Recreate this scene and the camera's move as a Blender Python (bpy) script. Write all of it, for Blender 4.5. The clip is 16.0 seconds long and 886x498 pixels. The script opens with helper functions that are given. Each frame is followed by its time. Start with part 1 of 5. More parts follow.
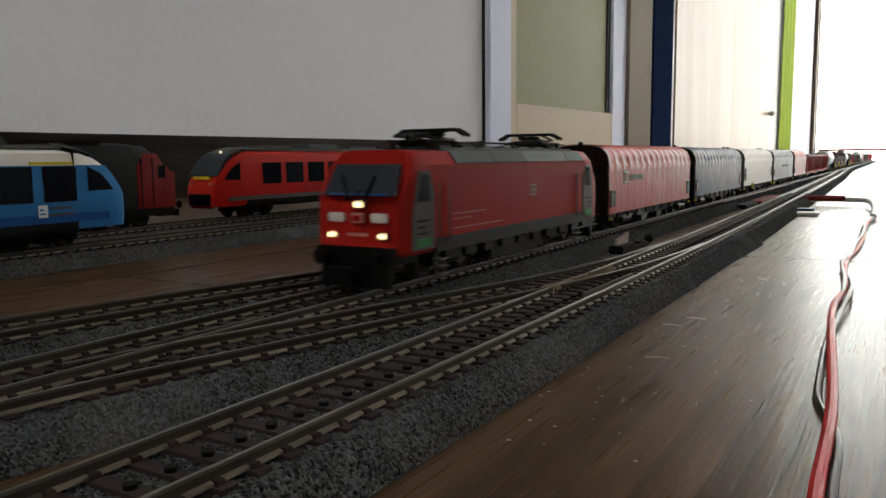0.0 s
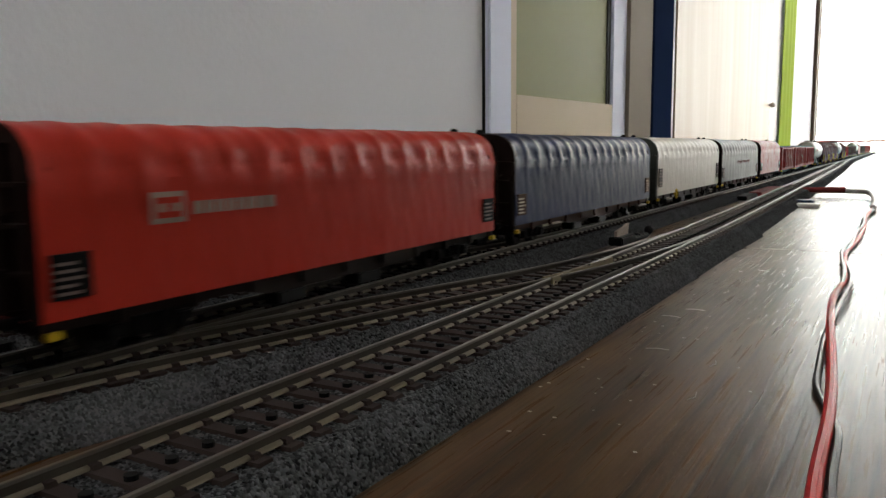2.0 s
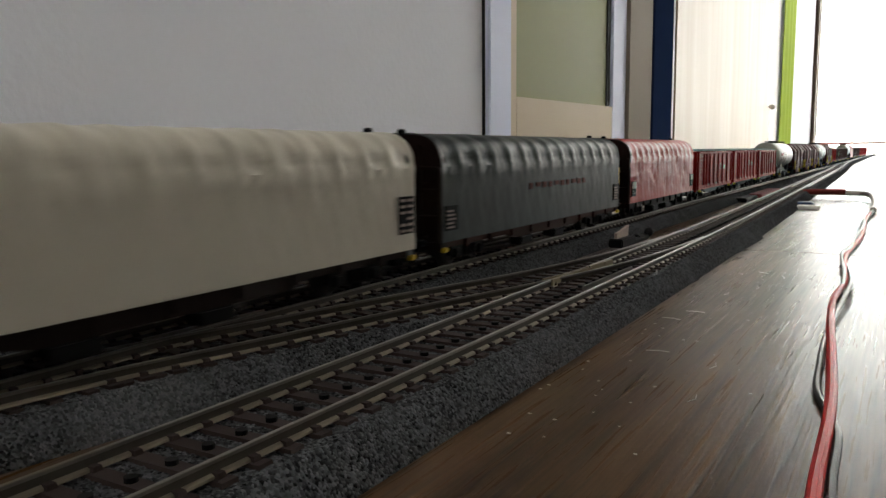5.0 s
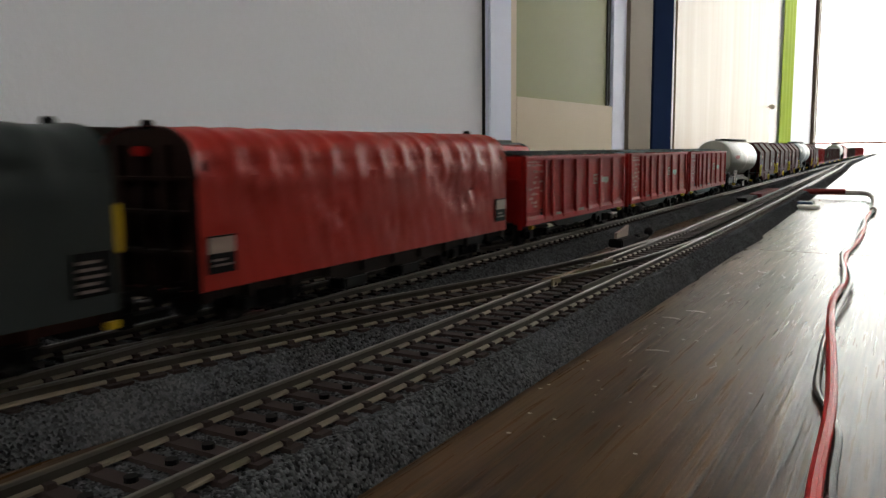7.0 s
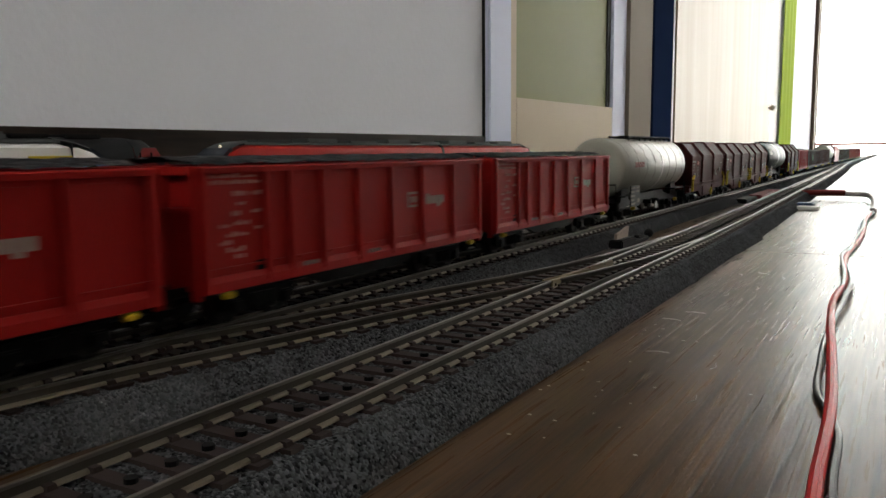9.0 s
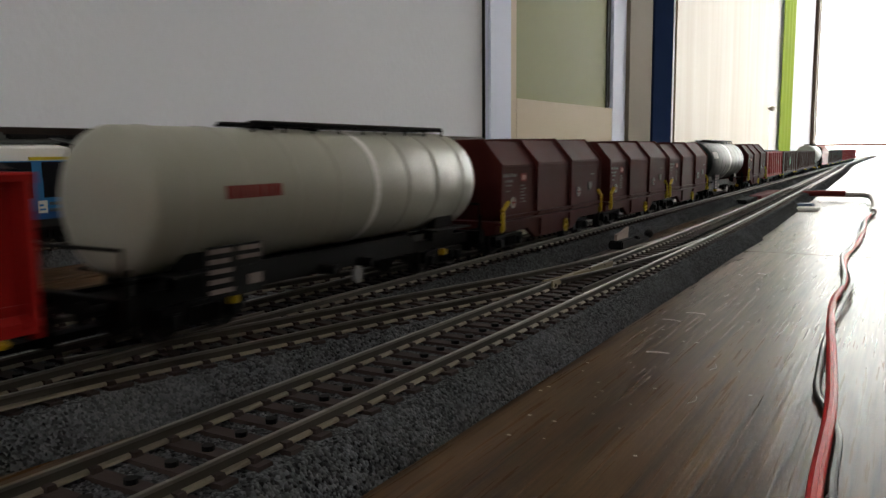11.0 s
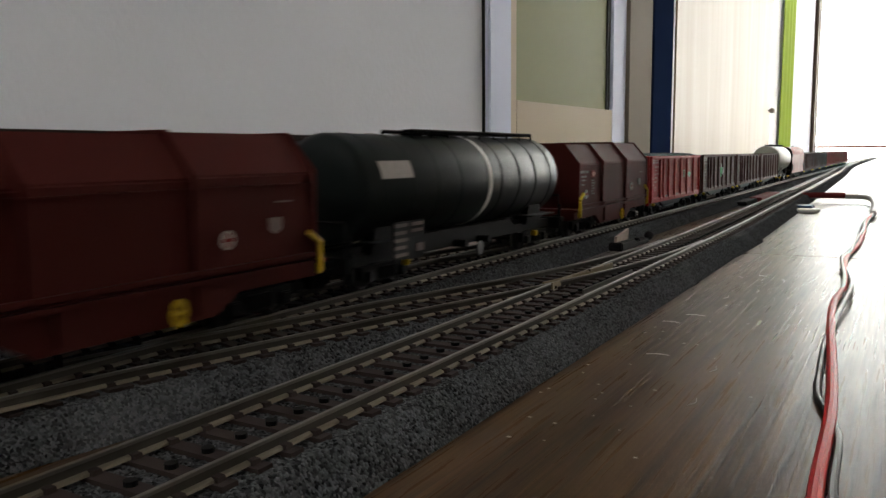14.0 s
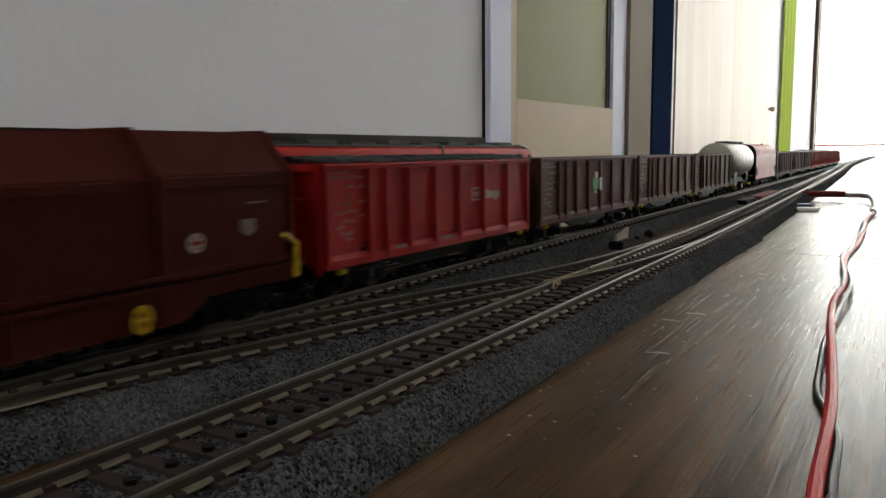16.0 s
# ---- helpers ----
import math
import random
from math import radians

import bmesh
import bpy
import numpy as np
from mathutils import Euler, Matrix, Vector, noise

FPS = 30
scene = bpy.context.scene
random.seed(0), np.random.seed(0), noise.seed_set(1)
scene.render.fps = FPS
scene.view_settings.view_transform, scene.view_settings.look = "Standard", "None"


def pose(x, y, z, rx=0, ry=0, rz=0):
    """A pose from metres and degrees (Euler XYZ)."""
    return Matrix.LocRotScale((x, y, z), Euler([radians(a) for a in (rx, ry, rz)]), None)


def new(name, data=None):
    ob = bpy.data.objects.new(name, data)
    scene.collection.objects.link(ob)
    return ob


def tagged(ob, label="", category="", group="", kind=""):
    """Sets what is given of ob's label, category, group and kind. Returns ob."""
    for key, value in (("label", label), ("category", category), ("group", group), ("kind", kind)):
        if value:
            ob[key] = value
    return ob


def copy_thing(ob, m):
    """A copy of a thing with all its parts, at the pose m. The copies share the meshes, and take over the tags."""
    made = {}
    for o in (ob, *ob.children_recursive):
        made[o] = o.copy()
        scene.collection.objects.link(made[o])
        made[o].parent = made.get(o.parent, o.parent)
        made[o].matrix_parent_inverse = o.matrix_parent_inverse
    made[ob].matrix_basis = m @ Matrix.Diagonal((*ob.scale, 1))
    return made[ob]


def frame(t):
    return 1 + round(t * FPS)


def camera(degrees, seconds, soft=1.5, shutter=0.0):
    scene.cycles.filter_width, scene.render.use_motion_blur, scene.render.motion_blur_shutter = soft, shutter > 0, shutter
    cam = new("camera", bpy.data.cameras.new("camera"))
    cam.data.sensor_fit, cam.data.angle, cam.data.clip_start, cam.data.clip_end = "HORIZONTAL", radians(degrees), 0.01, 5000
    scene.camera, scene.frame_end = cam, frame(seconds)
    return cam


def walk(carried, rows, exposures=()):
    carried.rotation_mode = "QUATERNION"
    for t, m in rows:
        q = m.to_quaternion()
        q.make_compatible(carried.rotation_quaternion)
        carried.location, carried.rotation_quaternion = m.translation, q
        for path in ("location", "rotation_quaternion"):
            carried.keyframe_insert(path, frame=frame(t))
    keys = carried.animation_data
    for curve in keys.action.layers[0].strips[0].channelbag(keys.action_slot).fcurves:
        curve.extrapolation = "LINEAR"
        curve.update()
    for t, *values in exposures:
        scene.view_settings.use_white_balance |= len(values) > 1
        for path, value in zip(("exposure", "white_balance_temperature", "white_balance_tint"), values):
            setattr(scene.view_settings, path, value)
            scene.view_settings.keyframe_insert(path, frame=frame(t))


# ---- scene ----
# camera: stands on the floor beside the tracks; y runs along the tracks, away from it
cam = camera(58.5, 16.0, soft=1.5, shutter=0.5)
FOCAL = 1400.0
CAM_Z = 0.0537
TILT = [(0, 13), (0.5, 8), (1, 4), (1.5, 0), (2, -2), (2.5, -1), (3, 0.5), (3.5, 3), (4, 3), (5.2, 1), (6.5, -1), (7, 1),
        (7.5, 2.3), (8, 3), (8.5, 3), (9, 3), (10.2, 4), (11.5, 5), (12, 6), (12.5, 6), (13, 4.5), (13.5, 5), (14, 7.5),
        (14.5, 8), (15, 6), (15.5, 5), (16, 5)]
walk(cam, [(t, pose(0, 0, CAM_Z, 90 - 7.156 + math.degrees(math.atan(d / FOCAL)), 0, 30.4526) @ pose(0, 0, 0, 0, 0, -0.5))
           for t, d in TILT], exposures=[(0, 0.0), (9, -0.02), (11.5, -0.06), (16, -0.07)])

# ---- world and light ----
world = bpy.data.worlds.new("World")
scene.world = world
world.use_nodes = True
wn = world.node_tree
sky = wn.nodes.new("ShaderNodeTexSky")
sky.sky_type, sky.sun_disc, sky.sun_elevation, sky.sun_rotation = "NISHITA", False, radians(40), radians(0)
wn.links.new(sky.outputs[0], wn.nodes["Background"].inputs[0])
wn.nodes["Background"].inputs[1].default_value = 0.1
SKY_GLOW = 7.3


# ---- materials ----
def nodes_of(name):
    m = bpy.data.materials.new(name)
    m.use_nodes = True
    return m, m.node_tree, m.node_tree.nodes["Principled BSDF"]


def mat(name, col, rough=0.5, metal=0.0, var=0.25, scale=60.0, bump=0.0, bscale=400.0, stretch=(1, 1, 1), coat=0.0, bdist=0.0003, spec=0.05):
    """A paint, plastic or metal surface: colour with blotches and fine grain, uneven gloss and relief."""
    m, nt, p = nodes_of(name)
    tc = nt.nodes.new("ShaderNodeTexCoord")
    mp = nt.nodes.new("ShaderNodeMapping")
    mp.inputs["Scale"].default_value = stretch
    nt.links.new(tc.outputs["Object"], mp.inputs[0])
    n1 = nt.nodes.new("ShaderNodeTexNoise")
    n1.inputs["Scale"].default_value, n1.inputs["Detail"].default_value = scale, 6
    n2 = nt.nodes.new("ShaderNodeTexNoise")
    n2.inputs["Scale"].default_value, n2.inputs["Detail"].default_value = bscale, 3
    for n in (n1, n2):
        nt.links.new(mp.outputs[0], n.inputs["Vector"])
    mx = nt.nodes.new("ShaderNodeMix")
    mx.data_type = "RGBA"
    mx.inputs[6].default_value = (*[c * (1 - var) for c in col], 1)
    mx.inputs[7].default_value = (*[min(1, c * (1 + var)) for c in col], 1)
    ad = nt.nodes.new("ShaderNodeMath")
    ad.operation = "MULTIPLY_ADD"
    ad.inputs[1].default_value, ad.inputs[2].default_value = 0.35, 0.0
    nt.links.new(n2.outputs[0], ad.inputs[0])
    ad2 = nt.nodes.new("ShaderNodeMath")
    ad2.operation = "MULTIPLY_ADD"
    ad2.inputs[1].default_value = 0.65
    nt.links.new(n1.outputs[0], ad2.inputs[0])
    nt.links.new(ad.outputs[0], ad2.inputs[2])
    nt.links.new(ad2.outputs[0], mx.inputs[0])
    nt.links.new(mx.outputs[2], p.inputs["Base Color"])
    mr = nt.nodes.new("ShaderNodeMapRange")
    mr.inputs[3].default_value, mr.inputs[4].default_value = max(0.03, rough - 0.1), min(1, rough + 0.1)
    nt.links.new(n1.outputs[0], mr.inputs[0])
    nt.links.new(mr.outputs[0], p.inputs["Roughness"])
    p.inputs["Metallic"].default_value = metal
    p.inputs["Coat Weight"].default_value = coat
    p.inputs["Specular IOR Level"].default_value = spec
    if bump:
        b = nt.nodes.new("ShaderNodeBump")
        b.inputs["Strength"].default_value, b.inputs["Distance"].default_value = bump, bdist
        nt.links.new(n2.outputs[0], b.inputs["Height"])
        nt.links.new(b.outputs[0], p.inputs["Normal"])
    return m


def glow(name, col, strength):
    m, nt, p = nodes_of(name)
    p.inputs["Base Color"].default_value = (*col, 1)
    p.inputs["Emission Color"].default_value = (*col, 1)
    p.inputs["Emission Strength"].default_value = strength
    return m


def ballast_mat():
    m, nt, p = nodes_of("moulded ballast")
    tc = nt.nodes.new("ShaderNodeTexCoord")
    vo = nt.nodes.new("ShaderNodeTexVoronoi")
    vo.inputs["Scale"].default_value = 1850
    no = nt.nodes.new("ShaderNodeTexNoise")
    no.inputs["Scale"].default_value, no.inputs["Detail"].default_value = 35, 5
    sp = nt.nodes.new("ShaderNodeTexNoise")
    sp.inputs["Scale"].default_value, sp.inputs["Detail"].default_value = 2600, 2
    for n in (vo, no, sp):
        nt.links.new(tc.outputs["Object"], n.inputs["Vector"])
    r = nt.nodes.new("ShaderNodeValToRGB")
    r.color_ramp.elements[0].color, r.color_ramp.elements[1].color = (0.011, 0.0117, 0.0126, 1), (0.118, 0.123, 0.131, 1)
    hs = nt.nodes.new("ShaderNodeSeparateColor")
    nt.links.new(vo.outputs["Color"], hs.inputs[0])
    nt.links.new(hs.outputs[0], r.inputs[0])
    dust = nt.nodes.new("ShaderNodeMix")
    dust.data_type = "RGBA"
    dust.inputs[7].default_value = (0.18, 0.188, 0.20, 1)
    dr = nt.nodes.new("ShaderNodeMapRange")
    dr.inputs[1].default_value, dr.inputs[2].default_value, dr.inputs[4].default_value = 0.52, 0.80, 0.5
    nt.links.new(no.outputs[0], dr.inputs[0])
    nt.links.new(dr.outputs[0], dust.inputs[0])
    nt.links.new(r.outputs[0], dust.inputs[6])
    nt.links.new(dust.outputs[2], p.inputs["Base Color"])
    p.inputs["Roughness"].default_value = 0.8
    p.inputs["Specular IOR Level"].default_value = 0.0
    b = nt.nodes.new("ShaderNodeBump")
    b.inputs["Strength"].default_value, b.inputs["Distance"].default_value, b.invert = 1.0, 0.00055, True
    nt.links.new(vo.outputs["Distance"], b.inputs["Height"])
    b2 = nt.nodes.new("ShaderNodeBump")
    b2.inputs["Strength"].default_value, b2.inputs["Distance"].default_value = 0.4, 0.0001
    nt.links.new(sp.outputs[0], b2.inputs["Height"])
    nt.links.new(b.outputs[0], b2.inputs["Normal"])
    nt.links.new(b2.outputs[0], p.inputs["Normal"])
    return m


def wood_mat(name, dark, light, rough, gs=1.0, relief=0.6, axis=1, spec=0.3, along=1.1, blotch=0.0):
    """Wood with grain along y (axis 1) or z (axis 2), pores in relief, each board a little different."""
    m, nt, p = nodes_of(name)
    tc = nt.nodes.new("ShaderNodeTexCoord")
    oi = nt.nodes.new("ShaderNodeObjectInfo")
    mp = nt.nodes.new("ShaderNodeMapping")
    mp.inputs["Scale"].default_value = (60 * gs, along * gs, 60 * gs) if axis == 1 else (30 * gs, 30 * gs, 1.6 * gs)
    off = nt.nodes.new("ShaderNodeVectorMath")
    off.operation = "MULTIPLY_ADD"
    off.inputs[1].default_value = (7, 13, 5)
    cmb = nt.nodes.new("ShaderNodeCombineXYZ")
    for k in range(3):
        nt.links.new(oi.outputs["Random"], cmb.inputs[k])
    nt.links.new(cmb.outputs[0], off.inputs[0])
    nt.links.new(tc.outputs["Object"], off.inputs[2])
    nt.links.new(off.outputs[0], mp.inputs[0])
    n1 = nt.nodes.new("ShaderNodeTexNoise")
    n1.inputs["Scale"].default_value, n1.inputs["Detail"].default_value, n1.inputs["Distortion"].default_value = 1.0, 8, 0.8
    n2 = nt.nodes.new("ShaderNodeTexNoise")
    n2.inputs["Scale"].default_value, n2.inputs["Detail"].default_value = 5.0, 4
    nt.links.new(mp.outputs[0], n1.inputs["Vector"])
    nt.links.new(mp.outputs[0], n2.inputs["Vector"])
    mix = nt.nodes.new("ShaderNodeMath")
    mix.operation = "MULTIPLY_ADD"
    mix.inputs[1].default_value = 0.45
    nt.links.new(n2.outputs[0], mix.inputs[0])
    sc = nt.nodes.new("ShaderNodeMath")
    sc.operation = "MULTIPLY"
    sc.inputs[1].default_value = 0.6
    nt.links.new(n1.outputs[0], sc.inputs[0])
    nt.links.new(sc.outputs[0], mix.inputs[2])
    r = nt.nodes.new("ShaderNodeValToRGB")
    r.color_ramp.elements[0].position, r.color_ramp.elements[1].position = 0.38, 0.68
    r.color_ramp.elements[0].color, r.color_ramp.elements[1].color = (*dark, 1), (*light, 1)
    nt.links.new(mix.outputs[0], r.inputs[0])
    if blotch:
        # broad darker and lighter zones, drawn out along the grain
        mb = nt.nodes.new("ShaderNodeMapping")
        mb.inputs["Scale"].default_value = (26, 5, 26)
        nt.links.new(off.outputs[0], mb.inputs[0])
        n3 = nt.nodes.new("ShaderNodeTexNoise")
        n3.inputs["Scale"].default_value, n3.inputs["Detail"].default_value, n3.inputs["Distortion"].default_value = 1.0, 5, 0.6
        nt.links.new(mb.outputs[0], n3.inputs["Vector"])
        rg = nt.nodes.new("ShaderNodeMapRange")
        rg.inputs[1].default_value, rg.inputs[2].default_value = 0.3, 0.7
        rg.inputs[3].default_value, rg.inputs[4].default_value = 1 - blotch, 1 + 0.5 * blotch
        nt.links.new(n3.outputs[0], rg.inputs[0])
        ml = nt.nodes.new("ShaderNodeVectorMath")
        ml.operation = "SCALE"
        nt.links.new(r.outputs[0], ml.inputs[0])
        nt.links.new(rg.outputs[0], ml.inputs[3])
        nt.links.new(ml.outputs[0], p.inputs["Base Color"])
    else:
        nt.links.new(r.outputs[0], p.inputs["Base Color"])
    p.inputs["Specular IOR Level"].default_value = spec
    mr = nt.nodes.new("ShaderNodeMapRange")
    mr.inputs[3].default_value, mr.inputs[4].default_value = rough + 0.1, rough - 0.06
    nt.links.new(n2.outputs[0], mr.inputs[0])
    nt.links.new(mr.outputs[0], p.inputs["Roughness"])
    b = nt.nodes.new("ShaderNodeBump")
    b.inputs["Strength"].default_value, b.inputs["Distance"].default_value = relief, 0.0006
    nt.links.new(mix.outputs[0], b.inputs["Height"])
    nt.links.new(b.outputs[0], p.inputs["Normal"])
    return m


def pane_mat(name, tint, rough=0.02):
    m, nt, p = nodes_of(name)
    p.inputs["Base Color"].default_value = (*tint, 1)
    p.inputs["Roughness"].default_value = rough
    p.inputs["Transmission Weight"].default_value = 1.0
    p.inputs["IOR"].default_value = 1.45
    return m


M = dict(
    ballast=ballast_mat(),
    floor=wood_mat("dark laminate wood", (0.017, 0.0083, 0.0045), (0.128, 0.073, 0.036), 0.27, gs=3.6, relief=0.36, spec=0.06, along=1.5, blotch=0.5),
    plywood=wood_mat("pale plywood", (0.33, 0.237, 0.136), (0.385, 0.282, 0.168), 0.4, gs=0.14, relief=0.1, axis=2),
    skirting=wood_mat("dark stained skirting", (0.010, 0.006, 0.0045), (0.028, 0.017, 0.012), 0.5, gs=0.6, relief=0.2, spec=0.08),
    wall=mat("white wall paint", (0.77, 0.80, 0.87), 0.7, var=0.05, scale=4, bump=0.25, bscale=90, bdist=0.002),
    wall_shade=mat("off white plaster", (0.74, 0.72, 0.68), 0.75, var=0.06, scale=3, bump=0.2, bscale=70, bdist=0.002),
    ceiling=mat("white ceiling paint", (0.80, 0.80, 0.80), 0.8, var=0.03, scale=3, bump=0.1, bscale=60, bdist=0.002),
    door_white=mat("bluish white door frame paint", (0.68, 0.74, 0.92), 0.5, var=0.04, scale=8),
    door_cream=mat("cream door paint", (0.56, 0.48, 0.35), 0.55, var=0.06, scale=7),
    tan_in_shade=mat("tan wall return colour with shade", (0.24, 0.21, 0.165), 0.7, var=0.08, scale=6),
    seal=mat("black rubber seal", (0.015, 0.015, 0.015), 0.5, var=0.1),
    frosted=mat("frosted green glass", (0.26, 0.275, 0.13), 0.5, var=0.08, scale=5),
    navy=mat("navy blue laminate", (0.012, 0.022, 0.055), 0.9, var=0.15, scale=9, spec=0.0),
    lime=mat("lime green curtain cloth", (0.30, 0.42, 0.035), 0.8, var=0.15, scale=15),
    brownpost=mat("brown painted post", (0.12, 0.085, 0.065), 0.5, var=0.15, scale=20),
    frame_white=mat("white window frame paint", (0.75, 0.75, 0.75), 0.4, var=0.03, scale=9),
    glass=pane_mat("window glass", (0.97, 0.99, 0.99)),
    rail=mat("worn nickel rail", (0.150, 0.140, 0.124), 0.36, metal=0.85, var=0.3, scale=120, bump=0.1, bscale=900),
    railweb=mat("dull rail web", (0.060, 0.054, 0.046), 0.6, var=0.3, scale=150),
    wheel=mat("blackened wheel steel", (0.020, 0.019, 0.018), 0.45, metal=0.3, var=0.3, scale=200),
    railfoot=mat("dull brassy rail foot", (0.215, 0.188, 0.146), 0.45, metal=0.5, var=0.3, scale=150),
    brass=mat("worn brass crossing", (0.33, 0.275, 0.165), 0.3, metal=0.9, var=0.2, scale=200),
    sleeper=mat("dark brown sleeper plastic", (0.034, 0.025, 0.023), 0.6, var=0.35, scale=300, bump=0.3, bscale=1500, bdist=0.0001),
    black=mat("black plastic", (0.0055, 0.0055, 0.006), 0.55, var=0.25, scale=150, bump=0.1, bscale=900, bdist=0.0001),
    underframe=mat("dark brown underframe", (0.012, 0.007, 0.006), 0.6, var=0.35, scale=150),
    rust=mat("rust brown underframe", (0.024, 0.0075, 0.0052), 0.6, var=0.3, scale=120),
    steel=mat("dull steel", (0.22, 0.22, 0.22), 0.35, metal=0.9, var=0.2, scale=200),
    loco_red=mat("traffic red loco paint", (0.285, 0.013, 0.0095), 0.45, var=0.06, scale=40, spec=0.02),
    loco_grey=mat("dark grey band paint", (0.024, 0.0235, 0.022), 0.55, var=0.15, scale=60, spec=0.05),
    roof_grey=mat("grey roof paint", (0.060, 0.066, 0.064), 0.5, var=0.12, scale=70),
    roof_dark=mat("dark roof panel", (0.022, 0.026, 0.025), 0.5, var=0.12, scale=70),
    light_grey=mat("light grey cab panel", (0.09, 0.087, 0.082), 0.55, var=0.08, scale=60),
    white=mat("white marking paint", (0.62, 0.61, 0.58), 0.55, var=0.15, scale=300),
    dim=mat("dull worn marking paint", (0.17, 0.135, 0.125), 0.6, var=0.35, scale=500),
    dull_white=mat("dull white marking paint", (0.34, 0.31, 0.29), 0.6, var=0.25, scale=400),
    faded=mat("faded marking paint", (0.30, 0.235, 0.205), 0.6, var=0.25, scale=400),
    pinkish=mat("faded pale red marking", (0.42, 0.18, 0.16), 0.6, var=0.25, scale=400),
    darkglass=mat("dark tinted glazing", (0.012, 0.014, 0.018), 0.08, var=0.2, scale=30),
    screen=mat("windscreen glazing", (0.03, 0.035, 0.045), 0.10, var=0.2, scale=30),
    tarp_red=mat("red tarpaulin", (0.40, 0.030, 0.019), 0.38, var=0.10, scale=45, bump=0.25, bscale=120, bdist=0.0006, spec=0.07),
    tarp_red2=mat("bright red tarpaulin", (0.30, 0.020, 0.014), 0.38, var=0.10, scale=45, bump=0.25, bscale=120, bdist=0.0006, spec=0.07),
    tarp_blue=mat("navy blue tarpaulin", (0.0125, 0.020, 0.060), 0.38, var=0.12, scale=45, bump=0.25, bscale=120, bdist=0.0006, spec=0.04),
    tarp_white=mat("off white tarpaulin", (0.47, 0.445, 0.375), 0.38, var=0.07, scale=45, bump=0.25, bscale=120, bdist=0.0006, spec=0.07),
    tarp_grey=mat("dark grey tarpaulin", (0.034, 0.041, 0.041), 0.38, var=0.12, scale=45, bump=0.25, bscale=120, bdist=0.0006, spec=0.04),
    end_grey=mat("grey green end wall paint", (0.055, 0.062, 0.058), 0.5, var=0.2, scale=80, spec=0.2),
    cyan_glass=pane_mat("pale cyan tinted glass", (0.55, 0.95, 1.0)),
    endwall=mat("dark brown end wall", (0.012, 0.006, 0.005), 0.6, var=0.25, scale=80),
    gon_red=mat("signal red wagon paint", (0.27, 0.010, 0.009), 0.5, var=0.10, scale=60, bump=0.1, bscale=700, bdist=0.0001),
    gon_brown=mat("dark red brown wagon paint", (0.055, 0.018, 0.015), 0.55, var=0.2, scale=60),
    tel_brown=mat("oxide brown wagon paint", (0.060, 0.0130, 0.0115), 0.55, var=0.12, scale=60, bump=0.1, bscale=700, bdist=0.0001, spec=0.02),
    load=mat("black coal load", (0.02, 0.02, 0.022), 0.45, var=0.5, scale=500, bump=0.8, bscale=700, bdist=0.0008),
    tank_cream=mat("cream white tank paint", (0.305, 0.30, 0.255), 0.33, var=0.07, scale=30, spec=0.15),
    tank_dark=mat("dark green grey tank paint", (0.012, 0.0155, 0.0155), 0.35, var=0.12, scale=40, spec=0.06),
    seam=mat("tank seam band", (0.33, 0.32, 0.28), 0.5, var=0.1, scale=80),
    seam_dark=mat("dark tank seam band", (0.013, 0.0165, 0.0165), 0.5, var=0.1, scale=80, spec=0.02),
    yellow=mat("yellow handrail paint", (0.46, 0.30, 0.018), 0.5, var=0.1, scale=120),
    orange_red=mat("red lettering paint", (0.17, 0.022, 0.018), 0.5, var=0.1, scale=120),
    green=mat("green marking paint", (0.05, 0.20, 0.07), 0.5, var=0.2, scale=200),
    rc_white=mat("white railcar paint", (0.74, 0.73, 0.71), 0.35, var=0.04, scale=40),
    rc_blue=mat("blue railcar paint", (0.035, 0.17, 0.40), 0.35, var=0.06, scale=40),
    rc_blue2=mat("deep blue railcar stripe", (0.02, 0.08, 0.24), 0.35, var=0.06, scale=40),
    rc_yellow=mat("yellow stripe paint", (0.60, 0.46, 0.03), 0.4, var=0.06, scale=60),
    rc_red=mat("bright red railcar paint", (0.42, 0.016, 0.011), 0.4, var=0.05, scale=40),
    diesel_grey=mat("anthracite diesel paint", (0.016, 0.017, 0.018), 0.5, var=0.15, scale=40),
    diesel_red=mat("deep red diesel paint", (0.15, 0.008, 0.007), 0.45, var=0.1, scale=40),
    wire_red=mat("glossy red wire insulation", (0.46, 0.020, 0.018), 0.4, var=0.08, scale=90),
    wire_black=mat("black wire insulation", (0.015, 0.015, 0.016), 0.3, var=0.2, scale=90),
    wire_pale=mat("pale grey wire insulation and wire highlight", (0.42, 0.38, 0.36), 0.35, var=0.15, scale=90),
    connector=mat("white plastic connector", (0.60, 0.60, 0.58), 0.4, var=0.06, scale=90),
    blueplug=mat("blue plastic plug", (0.012, 0.03, 0.085), 0.4, var=0.1, scale=90),
    redplate=mat("red plastic plate", (0.14, 0.02, 0.02), 0.5, var=0.2, scale=70),
    lamp_warm=glow("warm lit headlamp", (1.0, 0.74, 0.40), 2.4),
    lamp_dim=glow("dim cab lamp", (1.0, 0.82, 0.6), 0.7),
    green_paper=mat("green paper", (0.10, 0.42, 0.16), 0.8, var=0.1, scale=12, spec=0.0),
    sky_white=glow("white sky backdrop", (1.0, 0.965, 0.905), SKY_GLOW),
)


# ---- mesh helpers ----
def quad(bm, pts):
    return bm.faces.new([bm.verts.new(p) for p in pts])


